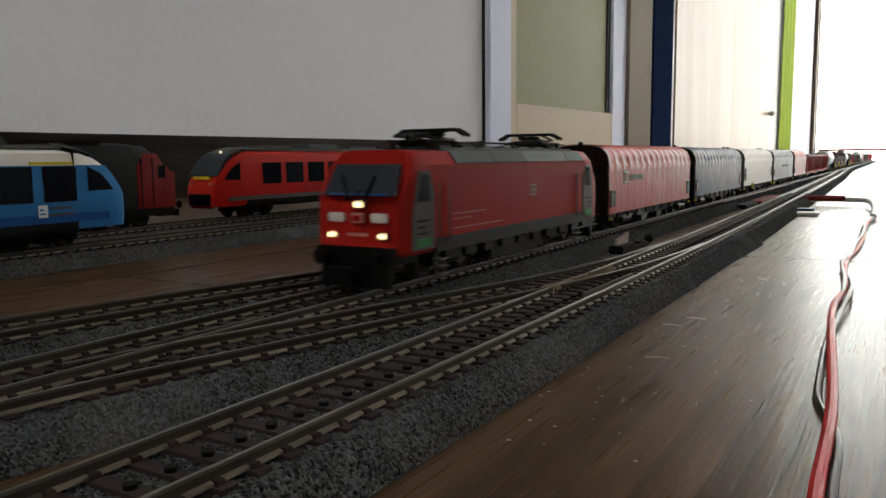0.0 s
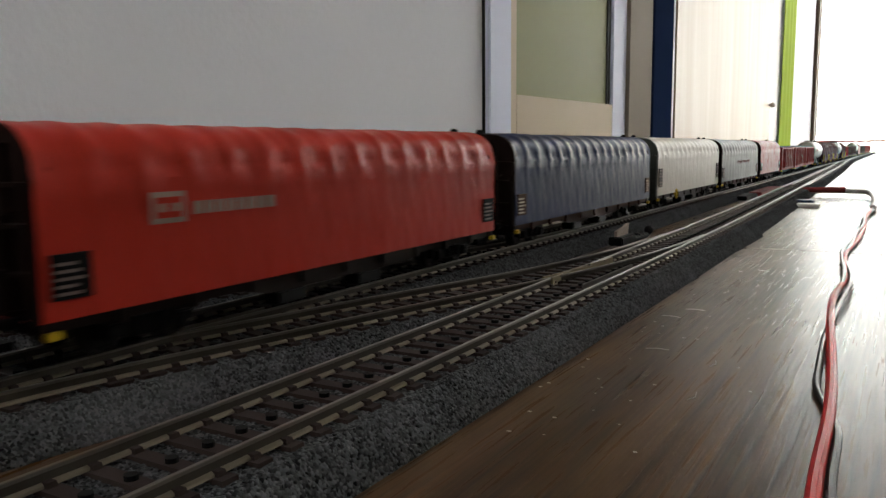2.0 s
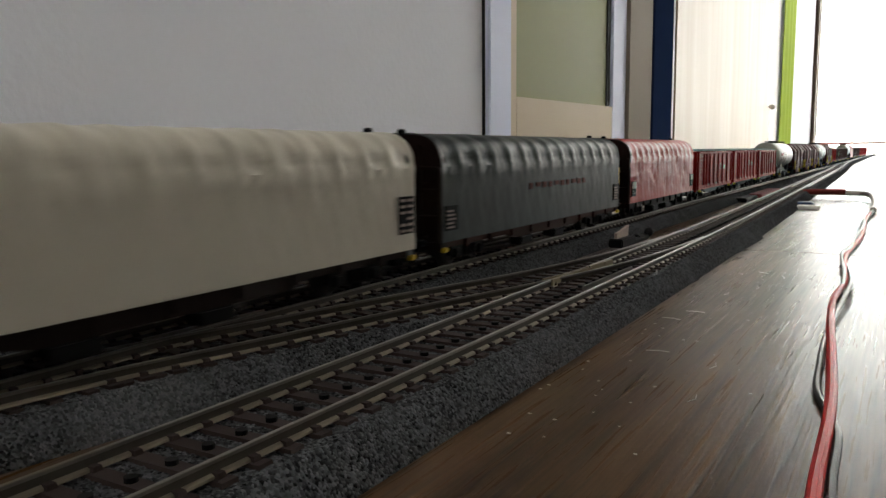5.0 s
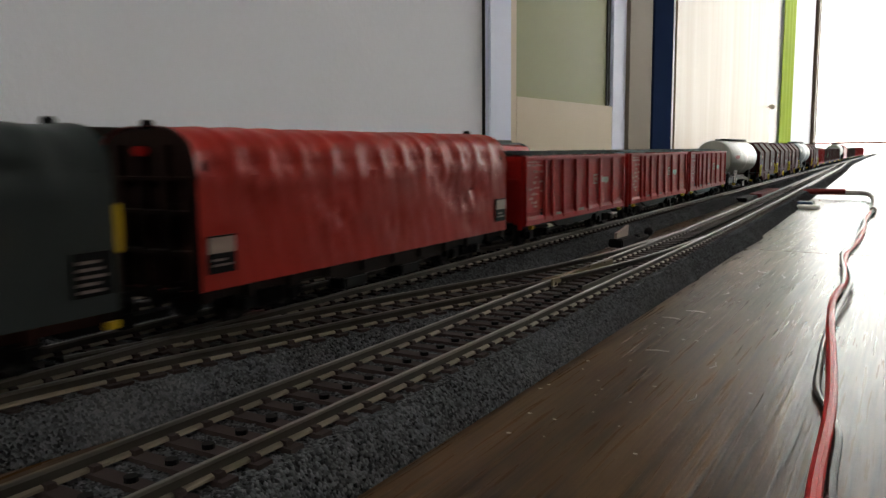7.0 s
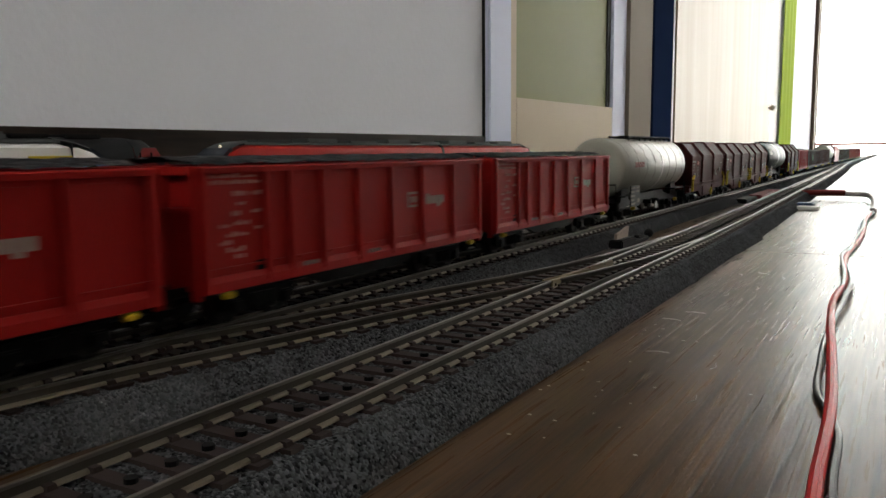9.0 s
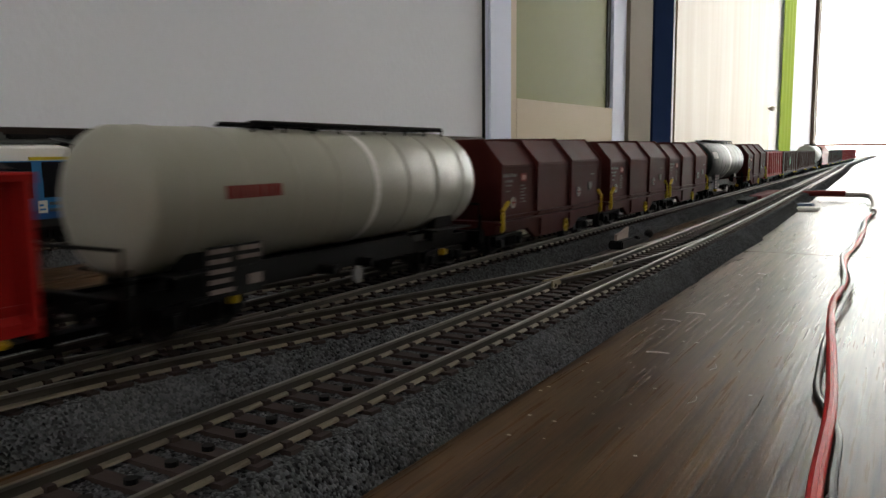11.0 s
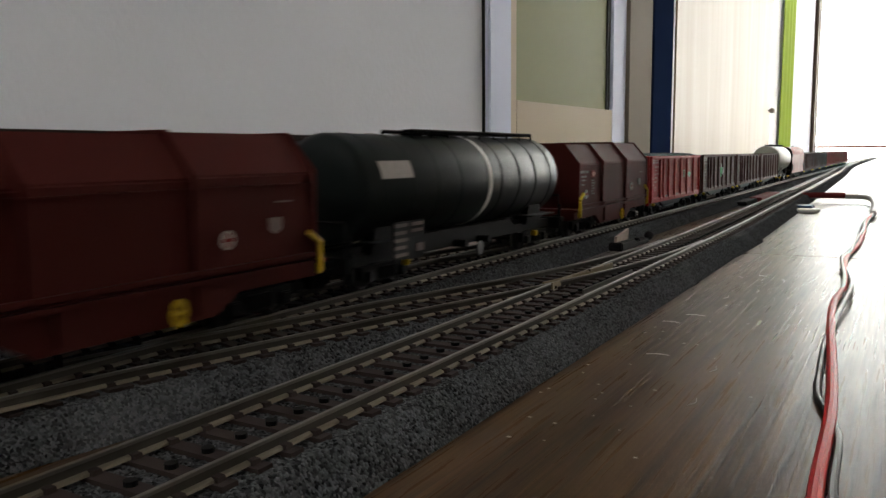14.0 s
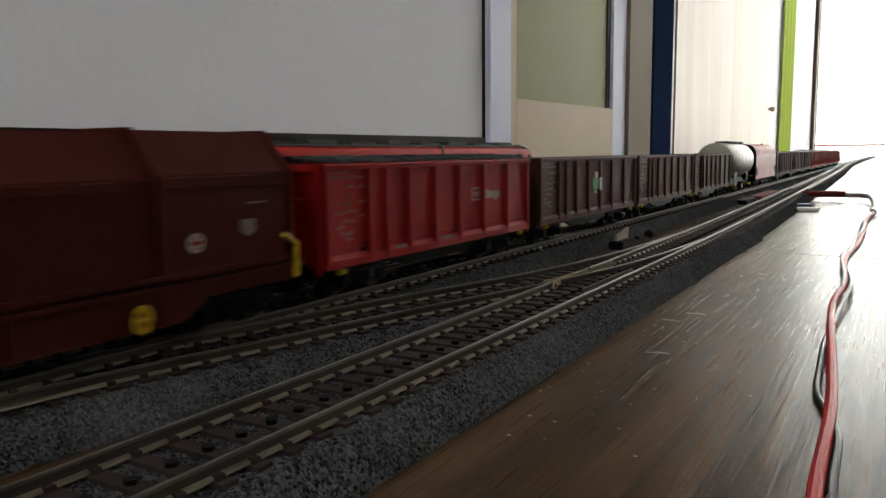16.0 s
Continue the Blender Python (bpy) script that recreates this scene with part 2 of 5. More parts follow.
def box(bm, x0, x1, y0, y1, z0, z1, top=0.0):
    """A box; top: how far its upper face is drawn in on all sides."""
    v = [bm.verts.new(p) for p in ((x0, y0, z0), (x1, y0, z0), (x1, y1, z0), (x0, y1, z0), (x0 + top, y0 + top, z1),
                                   (x1 - top, y0 + top, z1), (x1 - top, y1 - top, z1), (x0 + top, y1 - top, z1))]
    for f in ((3, 2, 1, 0), (4, 5, 6, 7), (0, 1, 5, 4), (1, 2, 6, 5), (2, 3, 7, 6), (3, 0, 4, 7)):
        bm.faces.new([v[i] for i in f])


def rbox(bm, x0, x1, y0, y1, z0, z1, r=0.0005):
    """A box with chamfered edges."""
    b = bmesh.new()
    box(b, x0, x1, y0, y1, z0, z1)
    bmesh.ops.bevel(b, geom=b.edges[:], offset=min(r, 0.4 * min(x1 - x0, y1 - y0, z1 - z0)), segments=2, affect="EDGES")
    tmp = bpy.data.meshes.new("tmp")
    b.to_mesh(tmp)
    b.free()
    bm.from_mesh(tmp)
    bpy.data.meshes.remove(tmp)


def loft(bm, rings, caps=True, closed=True):
    vs = [[bm.verts.new(p) for p in r] for r in rings]
    n = len(vs[0])
    for a, b in zip(vs, vs[1:]):
        for i in range(n if closed else n - 1):
            j = (i + 1) % n
            bm.faces.new((a[i], a[j], b[j], b[i]))
    if caps and closed:
        bm.faces.new(vs[0][::-1])
        bm.faces.new(vs[-1])


def prism(bm, prof, y0, y1):
    loft(bm, [[(x, y0, z) for x, z in prof], [(x, y1, z) for x, z in prof]])


def sideprism(bm, prof, x0, x1):
    """A profile of (y, z) drawn out along x."""
    loft(bm, [[(x0, y, z) for y, z in prof], [(x1, y, z) for y, z in prof]])


def tube(bm, pts, r, n=8):
    pts = [Vector(p) for p in pts]
    rings = []
    up = Vector((0, 0, 1))
    for i, p in enumerate(pts):
        d = (pts[min(i + 1, len(pts) - 1)] - pts[max(i - 1, 0)]).normalized()
        ref = up if abs(d.z) < 0.9 else Vector((0, 1, 0))
        a = d.cross(ref).normalized()
        b = a.cross(d)
        rings.append([p + r * (math.cos(2 * math.pi * k / n) * a + math.sin(2 * math.pi * k / n) * b) for k in range(n)])
    loft(bm, rings)


def smooth_path(pts, step=8):
    """Catmull-Rom points through pts."""
    out = []
    q = [Vector(p) for p in pts]
    q = [2 * q[0] - q[1]] + q + [2 * q[-1] - q[-2]]
    for i in range(1, len(q) - 2):
        for k in range(step):
            t = k / step
            out.append(0.5 * ((2 * q[i]) + (q[i + 1] - q[i - 1]) * t + (2 * q[i - 1] - 5 * q[i] + 4 * q[i + 1] - q[i + 2]) * t * t
                              + (3 * q[i] - q[i - 1] - 3 * q[i + 1] + q[i + 2]) * t ** 3))
    out.append(q[-2])
    return out


def finish(bm, name, material, smooth=False):
    bmesh.ops.recalc_face_normals(bm, faces=bm.faces[:])
    me = bpy.data.meshes.new(name)
    bm.to_mesh(me)
    bm.free()
    me.materials.append(M[material])
    if smooth:
        for p in me.polygons:
            p.use_smooth = True
        me.set_sharp_from_angle(angle=radians(35))
    return me


def part(name, bm, material, parent=None, label="", smooth=False):
    """Links a bmesh as one mesh object under a thing or a part."""
    ob = new(name, finish(bm, name, material, smooth))
    if parent is not None:
        ob.parent = parent
    if label:
        ob["label"] = label
    return ob


def share(name, me, parent, at=(0, 0, 0), turn=0.0):
    ob = new(name, me)
    ob.parent = parent
    ob.location = at
    ob.rotation_euler = (0, 0, turn)
    return ob


def bars(parent, rows, x, material, name="marking", t=0.00012):
    """Flat painted bars on a side face at x: rows of (y0, y1, z0, z1)."""
    bm = bmesh.new()
    for y0, y1, z0, z1 in rows:
        box(bm, min(x, x + math.copysign(t, x)), max(x, x + math.copysign(t, x)), y0, y1, z0, z1)
    return part(name, bm, material, parent)


def sign_plate(parent, x, y0, y1, z0, z1, material, field):
    """A framed square sign: pale frame with a coloured field and two pale strokes."""
    p = bars(parent, [(y0, y1, z0, z1)], x, material, "sign")
    f = 0.12 * (y1 - y0)
    bars(p, [(y0 + f, y1 - f, z0 + f, z1 - f)], x + math.copysign(0.00013, x), field, "sign_field")
    m = (y0 + y1) / 2
    for q in (m - 2.4 * f, m + 0.8 * f):
        bars(p, [(q, q + 1.6 * f, z0 + 2.2 * f, z1 - 2.2 * f)], x + math.copysign(0.00026, x), material, "sign_stroke")


def thing(name, label, category, group="", m=None):
    ob = new(name)
    tagged(ob, label, category, group)
    ob.empty_display_size = 0.02
    if m is not None:
        ob.matrix_world = m
    return ob


# ---- the room ----
WA = math.tan(radians(3.5))


def wall_x(y):
    return -0.896 + WA * (y - 0.776)


def wall_piece(name, material, y0, y1, z0, z1, proud=0.0, thick=0.12, kind="structure", label="", category="wall", parent=None, r=0):
    """A piece of the left wall between y0 and y1, its face proud of the wall by so much."""
    bm = bmesh.new()
    pts = [(wall_x(y0) + proud, y0), (wall_x(y1) + proud, y1), (wall_x(y1) + proud - thick, y1), (wall_x(y0) + proud - thick, y0)]
    loft(bm, [[(x, y, z0) for x, y in pts], [(x, y, z1) for x, y in pts]])
    if r:
        bmesh.ops.bevel(bm, geom=bm.edges[:], offset=r, segments=2, affect="EDGES")
    ob = part(name, bm, material, parent)
    if parent is None:
        tagged(ob, label, category, "", kind)
    elif label:
        ob["label"] = label
    return ob


def slab(name, material, x0, x1, y0, y1, z0, z1, label, category):
    bm = bmesh.new()
    box(bm, x0, x1, y0, y1, z0, z1)
    return tagged(part(name, bm, material), label, category, "", "structure")


ROOM_H = 2.6
END_Y = 6.15
RIGHT_X = 2.3
wall_piece("wall_west", "wall", -1.6, 1.62, 0, ROOM_H, 0, 0.12, label="smooth white painted wall above dark skirting")
wall_piece("wall_west_over_door", "wall", 1.62, 2.53, 2.12, ROOM_H, 0, 0.12, label="white painted wall over the glazed door")
# The return is flush with the wall; its shade is put into the tan.
wall_piece("wall_west_return", "tan_in_shade", 2.53, 2.735, 0, ROOM_H, 0, 0.12, label="wall beside the door, shade kept in its tan colour")
wall_piece("wall_west_behind_cupboard", "wall_shade", 2.735, 4.79, 0, ROOM_H, -0.10, 0.12, label="off white wall behind the cupboard")
wall_piece("wall_west_end", "wall", 4.79, 5.2, 0, ROOM_H, -0.03, 0.12, label="white wall behind the lime curtain")
# Opening behind the camera is unseen, added to light fronts facing it.
slab("wall_south_low", "wall_shade", -1.2, RIGHT_X, -1.72, -1.6, 0, 1.3, "off white wall below the added, unseen back window", "wall")
slab("wall_south_high", "wall_shade", -1.2, RIGHT_X, -1.72, -1.6, 2.05, ROOM_H, "off white wall above the added, unseen back window", "wall")
slab("wall_south_west", "wall_shade", -1.2, -0.75, -1.72, -1.6, 1.3, 2.05, "off white wall beside the added, unseen back window", "wall")
slab("wall_south_east", "wall_shade", 0.05, RIGHT_X, -1.72, -1.6, 1.3, 2.05, "off white wall beside the added, unseen back window", "wall")
slab("wall_east", "wall_shade", RIGHT_X, RIGHT_X + 0.12, -1.72, END_Y + 0.12, 0, ROOM_H, "off white wall closing the room", "wall")
slab("ceiling", "ceiling", -1.3, RIGHT_X + 0.1, -1.7, END_Y + 0.1, ROOM_H, ROOM_H + 0.1, "white painted ceiling", "ceiling")
slab("wall_north_over_window", "wall", -0.75, RIGHT_X, END_Y, END_Y + 0.12, 2.42, ROOM_H, "white wall above the wide window", "wall")
slab("wall_north", "wall", 1.7, RIGHT_X, END_Y, END_Y + 0.12, 0, 2.42, "white wall beside the wide window", "wall")
slab("sill", "pinkish", -0.60, 1.7, END_Y - 0.02, END_Y + 0.018, 0.0722, 0.0875, "thin faded red sill rail under the wide window", "sill")
wall_piece("baseboard", "skirting", -1.55, 1.60, 0, 0.087, 0.014, 0.0135, label="dark stained wooden skirting board along the wall", category="skirting")

# glazed door in its frame
door = thing("door_1", "cream glazed door with green frosted pane, closed", "door")
tagged(door, kind="structure")
wall_piece("door_frame", "door_white", 1.625, 1.728, 0, 2.12, 0.015, 0.13, parent=door, label="bluish white painted door frame", r=0.004)
wall_piece("door_frame", "seal", 1.617, 1.624, 0, 2.12, 0.004, 0.02, parent=door, label="dark gap beside the frame")
wall_piece("stile", "door_cream", 1.731, 1.800, 0, 2.05, -0.01, 0.04, parent=door, r=0.003)
wall_piece("stile", "door_white", 2.414, 2.525, 0, 2.05, -0.01, 0.04, parent=door, r=0.003)
wall_piece("bottom_rail", "door_cream", 1.8004, 2.4136, 0, 0.184, -0.0101, 0.04, parent=door)
wall_piece("top_rail", "door_cream", 1.8004, 2.4136, 1.95, 2.05, -0.011, 0.04, parent=door, r=0.003)
wall_piece("pane", "frosted", 1.803, 2.388, 0.184, 1.95, -0.022, 0.006, parent=door, label="green frosted glass pane")
wall_piece("seal", "seal", 2.389, 2.412, 0.184, 1.95, -0.018, 0.02, parent=door, label="black glazing strip")
wall_piece("door_head", "door_white", 1.731, 2.525, 2.055, 2.12, 0.012, 0.13, parent=door)

# tall cupboard: navy side, plywood doors
cup = thing("cupboard", "tall cupboard with wide pale plywood door and navy side panel", "cupboard")
wall_piece("side_panel", "navy", 2.745, 2.945, 0, 2.1, 0.004, 0.09, parent=cup, label="navy blue side panel", r=0.002)
wall_piece("edge_strip", "frame_white", 2.950, 2.990, 0, 2.1, -0.004, 0.08, parent=cup, label="white edge strip", r=0.002)
wall_piece("door", "plywood", 2.995, 4.60, 0.02, 2.1, 0.0, 0.02, parent=cup, r=0.002)
wall_piece("body", "plywood", 2.995, 4.60, 0.0, 2.1, -0.023, 0.06, parent=cup)
wall_piece("edge_strip", "frame_white", 4.604, 4.81, 0, 2.1, -0.004, 0.08, parent=cup, label="white edge strip", r=0.002)
bm = bmesh.new()
kx = wall_x(4.56)
bmesh.ops.create_uvsphere(bm, u_segments=16, v_segments=10, radius=0.014, matrix=pose(kx + 0.02, 4.56, 0.268))
tube(bm, [(kx - 0.002, 4.56, 0.268), (kx + 0.02, 4.56, 0.268)], 0.006, 10)
part("knob", bm, "frame_white", cup, "small white knob", True)

# lime curtain: folded cloth from ceiling to floor
bm = bmesh.new()
rings = []
for k in range(41):
    y = 4.815 + 0.32 * k / 40
    off = 0.010 + 0.0025 * math.sin(k * 0.55) + 0.001 * math.sin(k * 1.9)
    rings.append([(wall_x(y) + off, y, 0.01), (wall_x(y) + off + 0.004, y, 1.2), (wall_x(y) + off, y, 2.35),
                  (wall_x(y) + off - 0.004, y, 2.35), (wall_x(y) + off, y, 1.2), (wall_x(y) + off - 0.004, y, 0.01)])
loft(bm, rings)
tagged(part("curtain", bm, "lime", None, "", True), "lime green curtain hanging beside the window", "curtain")

# window in the left wall and the wide end window
wall_piece("wall_west_corner", "wall", 5.2, 6.03, 0, ROOM_H, 0, 0.12, label="white wall washed out by daylight")
wall_piece("corner_post", "brownpost", 5.85, 5.96, 0, 2.42, 0.022, 0.0215, label="brown corner post beside the window", category="post")
win = thing("window_1", "wide floor to ceiling window washed out by daylight", "window")
tagged(win, kind="structure")
for k in range(4):
    x = -0.615 + k * 0.765
    bm = bmesh.new()
    rbox(bm, x - 0.01, x + 0.03, END_Y + 0.02, END_Y + 0.07, 0.0, 2.42, 0.004)
    part("frame", bm, "frame_white", win)
    if k < 3:
        bm = bmesh.new()
        box(bm, x + 0.032, x + 0.753, END_Y + 0.04, END_Y + 0.046, 0.0, 2.42)
        g = part("pane", bm, "glass", win)
        g.visible_shadow = False
# Bright cyan edge of the window, added as tinted glass so daylight shows through.
bm = bmesh.new()
box(bm, -0.285, -0.245, END_Y + 0.030, END_Y + 0.034, 0.09, 2.42)
strip = part("tinted_strip", bm, "cyan_glass", win, "pale cyan strip at the window, added as tinted glass")
strip.visible_shadow = False
# daylight outside the end window; the sheet behind the camera is added light
bm = bmesh.new()
quad(bm, [(-6, END_Y + 2.6, -0.6), (6, END_Y + 2.6, -0.6), (6, END_Y + 2.6, 5.5), (-6, END_Y + 2.6, 5.5)])
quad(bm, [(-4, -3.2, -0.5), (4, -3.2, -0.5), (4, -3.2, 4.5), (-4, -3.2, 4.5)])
tagged(part("backdrop", bm, "sky_white"), "blown out white daylight outside the end window, and added light behind the camera", "sky", "", "structure")
bm = bmesh.new()
loft(bm, [[(wall_x(5.50) + o, 5.50, 1.28), (wall_x(5.97) + o, 5.97, 1.28), (wall_x(5.97) + o, 5.97, 1.03)] for o in (0.003, 0.006)])
tagged(part("paper_pennant", bm, "green_paper"), "pale green paper pennant hung on the wall", "pennant")
slab("ground", "wall_shade", -6, 6, END_Y + 0.13, END_Y + 3, -0.12, -0.1, "pale balcony ground outside the window", "ground")


# ---- tracks ----
RAIL_Z = 0.0105
HALF_G = 0.0088
A_X, C_X = -0.0918, -0.1570
PITCH = 0.00715


def bend(y):
    """The main tracks bend slightly past the turnouts."""
    return -0.03 * 0.12 * math.log1p(math.exp(min(50, (y - 0.42) / 0.12)))


def spline(pts):
    ys = np.array([p[0] for p in pts])
    xs = np.array([p[1] for p in pts])

    def f(y):
        if y <= ys[0]:
            return float(xs[0] + (y - ys[0]) * (xs[1] - xs[0]) / (ys[1] - ys[0]))
        if y >= ys[-1]:
            return float(xs[-1])
        i = int(np.searchsorted(ys, y)) - 1
        i = max(0, min(i, len(ys) - 2))
        t = (y - ys[i]) / (ys[i + 1] - ys[i])

        def slope(k):
            a, b = max(0, k - 1), min(len(ys) - 1, k + 1)
            return (xs[b] - xs[a]) / (ys[b] - ys[a])
        h = ys[i + 1] - ys[i]
        return float((2 * t ** 3 - 3 * t ** 2 + 1) * xs[i] + (t ** 3 - 2 * t ** 2 + t) * h * slope(i)
                     + (-2 * t ** 3 + 3 * t ** 2) * xs[i + 1] + (t ** 3 - t ** 2) * h * slope(i + 1))
    return f


def path_c(y):
    return C_X - 0.008 * y


def path_a(y):
    """The front track runs into the main track far down the room."""
    w = min(1.0, max(0.0, (y - 1.8) / 1.7))
    w = w * w * (3 - 2 * w)
    return (1 - w) * (A_X + bend(y)) + w * (path_c(y) + 0.004)


path_b = spline([(0.0, -0.1555), (0.05, -0.1530), (0.079, -0.1490), (0.107, -0.1445), (0.140, -0.1365), (0.176, -0.1285), (0.207, -0.1207),
                 (0.249, -0.1100), (0.30, -0.1010), (0.345, -0.0970), (0.43, -0.0940), (0.5, -0.0930)])
path_d = spline([(-0.10, -0.2360), (0.05, -0.2160), (0.12, -0.2065), (0.163, -0.2000), (0.20, -0.1925), (0.24, -0.1850), (0.33, -0.1690), (0.42, -0.1640), (0.50, -0.1615)])


def path_p(y):
    return -0.374


def path_q(y):
    return -0.437


def heading(f, y):
    return (f(y + 0.004) - f(y - 0.004)) / 0.008


def sweep(bm, f, y0, y1, prof, side=0.0, step=0.012):
    n = max(2, int((y1 - y0) / step))
    rings = []
    for k in range(n + 1):
        y = y0 + (y1 - y0) * k / n
        s = heading(f, y)
        c = 1 / math.sqrt(1 + s * s)
        rings.append([(f(y) + (side + px) * c, y - (side + px) * c * s, pz) for px, pz in prof])
    loft(bm, rings)


HEAD = [(-0.00040, 0.0099), (0.00040, 0.0099), (0.00040, 0.0104), (0.00031, 0.0105), (-0.00031, 0.0105), (-0.00040, 0.0104)]
WEB = [(-0.00016, 0.0085), (0.00016, 0.0085), (0.00016, 0.00992), (-0.00016, 0.00992)]
FOOT = [(-0.0010, 0.0079), (0.0010, 0.0079), (0.0009, 0.0083), (0.0003, 0.00855), (-0.0003, 0.00855), (-0.0009, 0.0083)]


def sleeper_mesh():
    bm = bmesh.new()
    box(bm, -0.0122, 0.0122, -0.0018, 0.0018, 0.0058, 0.0079, 0.0003)
    for s in (-1, 1):
        box(bm, s * HALF_G - 0.0017, s * HALF_G + 0.0017, -0.0009, 0.0009, 0.0078, 0.0087, 0.0002)
    return finish(bm, "sleeper", "sleeper")


SLEEPER = sleeper_mesh()


def bed(bm, f, y0, y1, cell, seed, half=0.0205):
    """Moulded ballast: a raised bed with sloping shoulders and an uneven surface."""
    rng = np.random.default_rng(seed)
    n = max(2, int((y1 - y0) / cell))
    xs = np.linspace(-half, half, max(9, int(2 * half / cell)))
    rows = []
    for k in range(n + 1):
        y = y0 + (y1 - y0) * k / n
        s = heading(f, y)
        c = 1 / math.sqrt(1 + s * s)
        jit = rng.normal(0, 1, (3, len(xs)))
        row = []
        for i, px in enumerate(xs):
            a = half - abs(px)
            z = min(0.0073, 0.0006 + a * 1.1) if a > 1e-6 else 0.0001
            if abs(px) < 0.0125:
                z = 0.0072
            amp = min(0.00011, 0.18 * cell) if a > 0.0005 else 0.0
            row.append(bm.verts.new((f(y) + px * c + jit[0, i] * amp * 0.6, y - px * c * s + jit[1, i] * amp * 0.6, z + jit[2, i] * amp)))
        rows.append(row)
    for a, b in zip(rows, rows[1:]):
        for i in range(len(xs) - 1):
            bm.faces.new((a[i], a[i + 1], b[i + 1], b[i]))


def track(name, label, f, y0, y1, sleep0, near=(0.0, 1.1), rails=((0, 0), (0, 0)), bed_fine=(0.03, 0.45), sleepers=None, studs=True, beds=True, seed=1, foot_end=99.0):
    """A track: bed, two rails on their feet, sleepers with chairs, and middle studs."""
    th = thing(name, label, "railway track")
    tagged(th, kind="structure")
    if beds:
        f0, f1 = bed_fine
        for lo, hi, cell in ((y0, min(f0, y1), 0.004), (max(f0, y0), min(f1, y1), 0.0006), (f1, min(f1 + 0.7, y1), 0.0014), (f1 + 0.7, y1, 0.006)):
            if hi - lo > 0.005:
                bm = bmesh.new()
                bed(bm, f, lo, hi, cell, seed)
                part("roadbed", bm, "ballast", th, "", True)
    for s, (c0, c1) in zip((-1, 1), rails):
        a, b = (c0, c1) if c1 > c0 else (y0, y1)
        bm = bmesh.new()
        sweep(bm, f, a, b, HEAD, s * HALF_G)
        r = part("rail", bm, "rail", th)
        bm = bmesh.new()
        sweep(bm, f, a, min(b, foot_end), FOOT, s * HALF_G)
        part("rail_foot", bm, "railfoot", r)
        bm = bmesh.new()
        sweep(bm, f, a, b, WEB, s * HALF_G)
        part("rail_web", bm, "railweb", r)
    s0, s1 = sleepers or (y0, y1)
    k0, k1 = math.ceil((s0 - sleep0) / PITCH), math.floor((s1 - sleep0) / PITCH)
    rest, bs = bmesh.new(), bmesh.new()
    for k in range(k0, k1 + 1):
        y = sleep0 + k * PITCH
        a = -math.atan(heading(f, y))
        if near[0] <= y <= near[1]:
            share("sleeper", SLEEPER, th, (f(y), y, 0), a)
        else:
            box(rest, f(y) - 0.0122, f(y) + 0.0122, y - 0.0018, y + 0.0018, 0.0058, 0.0079)
        if studs and y < 1.2:
            tube(bs, [(f(y), y, 0.0076), (f(y), y, 0.0087)], 0.00105, 10)
    if len(rest.verts):
        tagged(part("far_sleepers", rest, "sleeper", th), kind="stuff")
    if len(bs.verts):
        tagged(part("contact_studs", bs, "black", th), kind="stuff")
    return th


TRACK_END = 6.0
track("track_front", "straight track with dark moulded ballast and brown sleepers", path_a, -0.06, 3.45, 0.0765, near=(0.0, 1.0), seed=3)
track("track_main", "track under the freight train on dark moulded ballast", path_c, -0.06, TRACK_END, 0.0790, near=(0.04, 0.8), seed=4)
track("track_crossover", "curved crossover track joining the two main tracks", path_b, 0.03, 0.50, 0.1010, rails=((0.10, 0.44), (0.03, 0.40)), sleepers=(0.10, 0.255),
      bed_fine=(0.06, 0.35), seed=5, foot_end=0.245)
track("track_branch", "branch track curving away behind the main track", path_d, -0.10, 0.50, 0.0800, sleepers=(-0.02, 0.33), bed_fine=(0.05, 0.3), seed=6)
track("track_siding", "siding track under the blue railcar", path_p, -0.25, 2.0, 0.0800, near=(0.1, 0.5), bed_fine=(0.12, 0.5), seed=7)
track("track_siding", "siding track under the red railcar", path_q, -0.25, 2.0, 0.0800, near=(0.25, 0.7), bed_fine=(0.12, 0.12), seed=8)

# turnout pieces: crossings, guard rails, switch tongues, long sleepers
frog = thing("turnout", "turnout crossing with brass frog and guard rails", "turnout")
tagged(frog, kind="structure")
for nm, a, b in (("wing_rail", (-0.1040, 0.243), (-0.0985, 0.2760)), ("wing_rail", (-0.1008, 0.243), (-0.1008, 0.276)),
                 ("frog", (-0.1022, 0.256), (-0.0990, 0.300)),
                 ("guard_rail", (-0.0870, 0.235), (-0.0865, 0.285)), ("guard_rail", (-0.1522, 0.120), (-0.1516, 0.160))):
    bm = bmesh.new()
    d = Vector((b[0] - a[0], b[1] - a[1], 0)).normalized()
    nrm = Vector((-d.y, d.x, 0)) * 0.00026
    pr = []
    for p in (a, b):
        v = Vector((p[0], p[1], 0))
        pr.append([v + nrm + Vector((0, 0, 0.008)), v - nrm + Vector((0, 0, 0.008)), v - nrm + Vector((0, 0, 0.0107)), v + nrm + Vector((0, 0, 0.0107))])
    loft(bm, pr)
    part(nm, bm, "brass" if nm != "guard_rail" else "rail", frog)
for k in range(26):
    y = 0.262 + k * PITCH
    bm = bmesh.new()
    xl = min(path_b(y), path_a(y)) - 0.0124
    box(bm, xl, path_a(y) + 0.0121, y - 0.0016, y + 0.0016, 0.0057, 0.0078, 0.0003)
    part("long_sleeper", bm, "sleeper", frog)
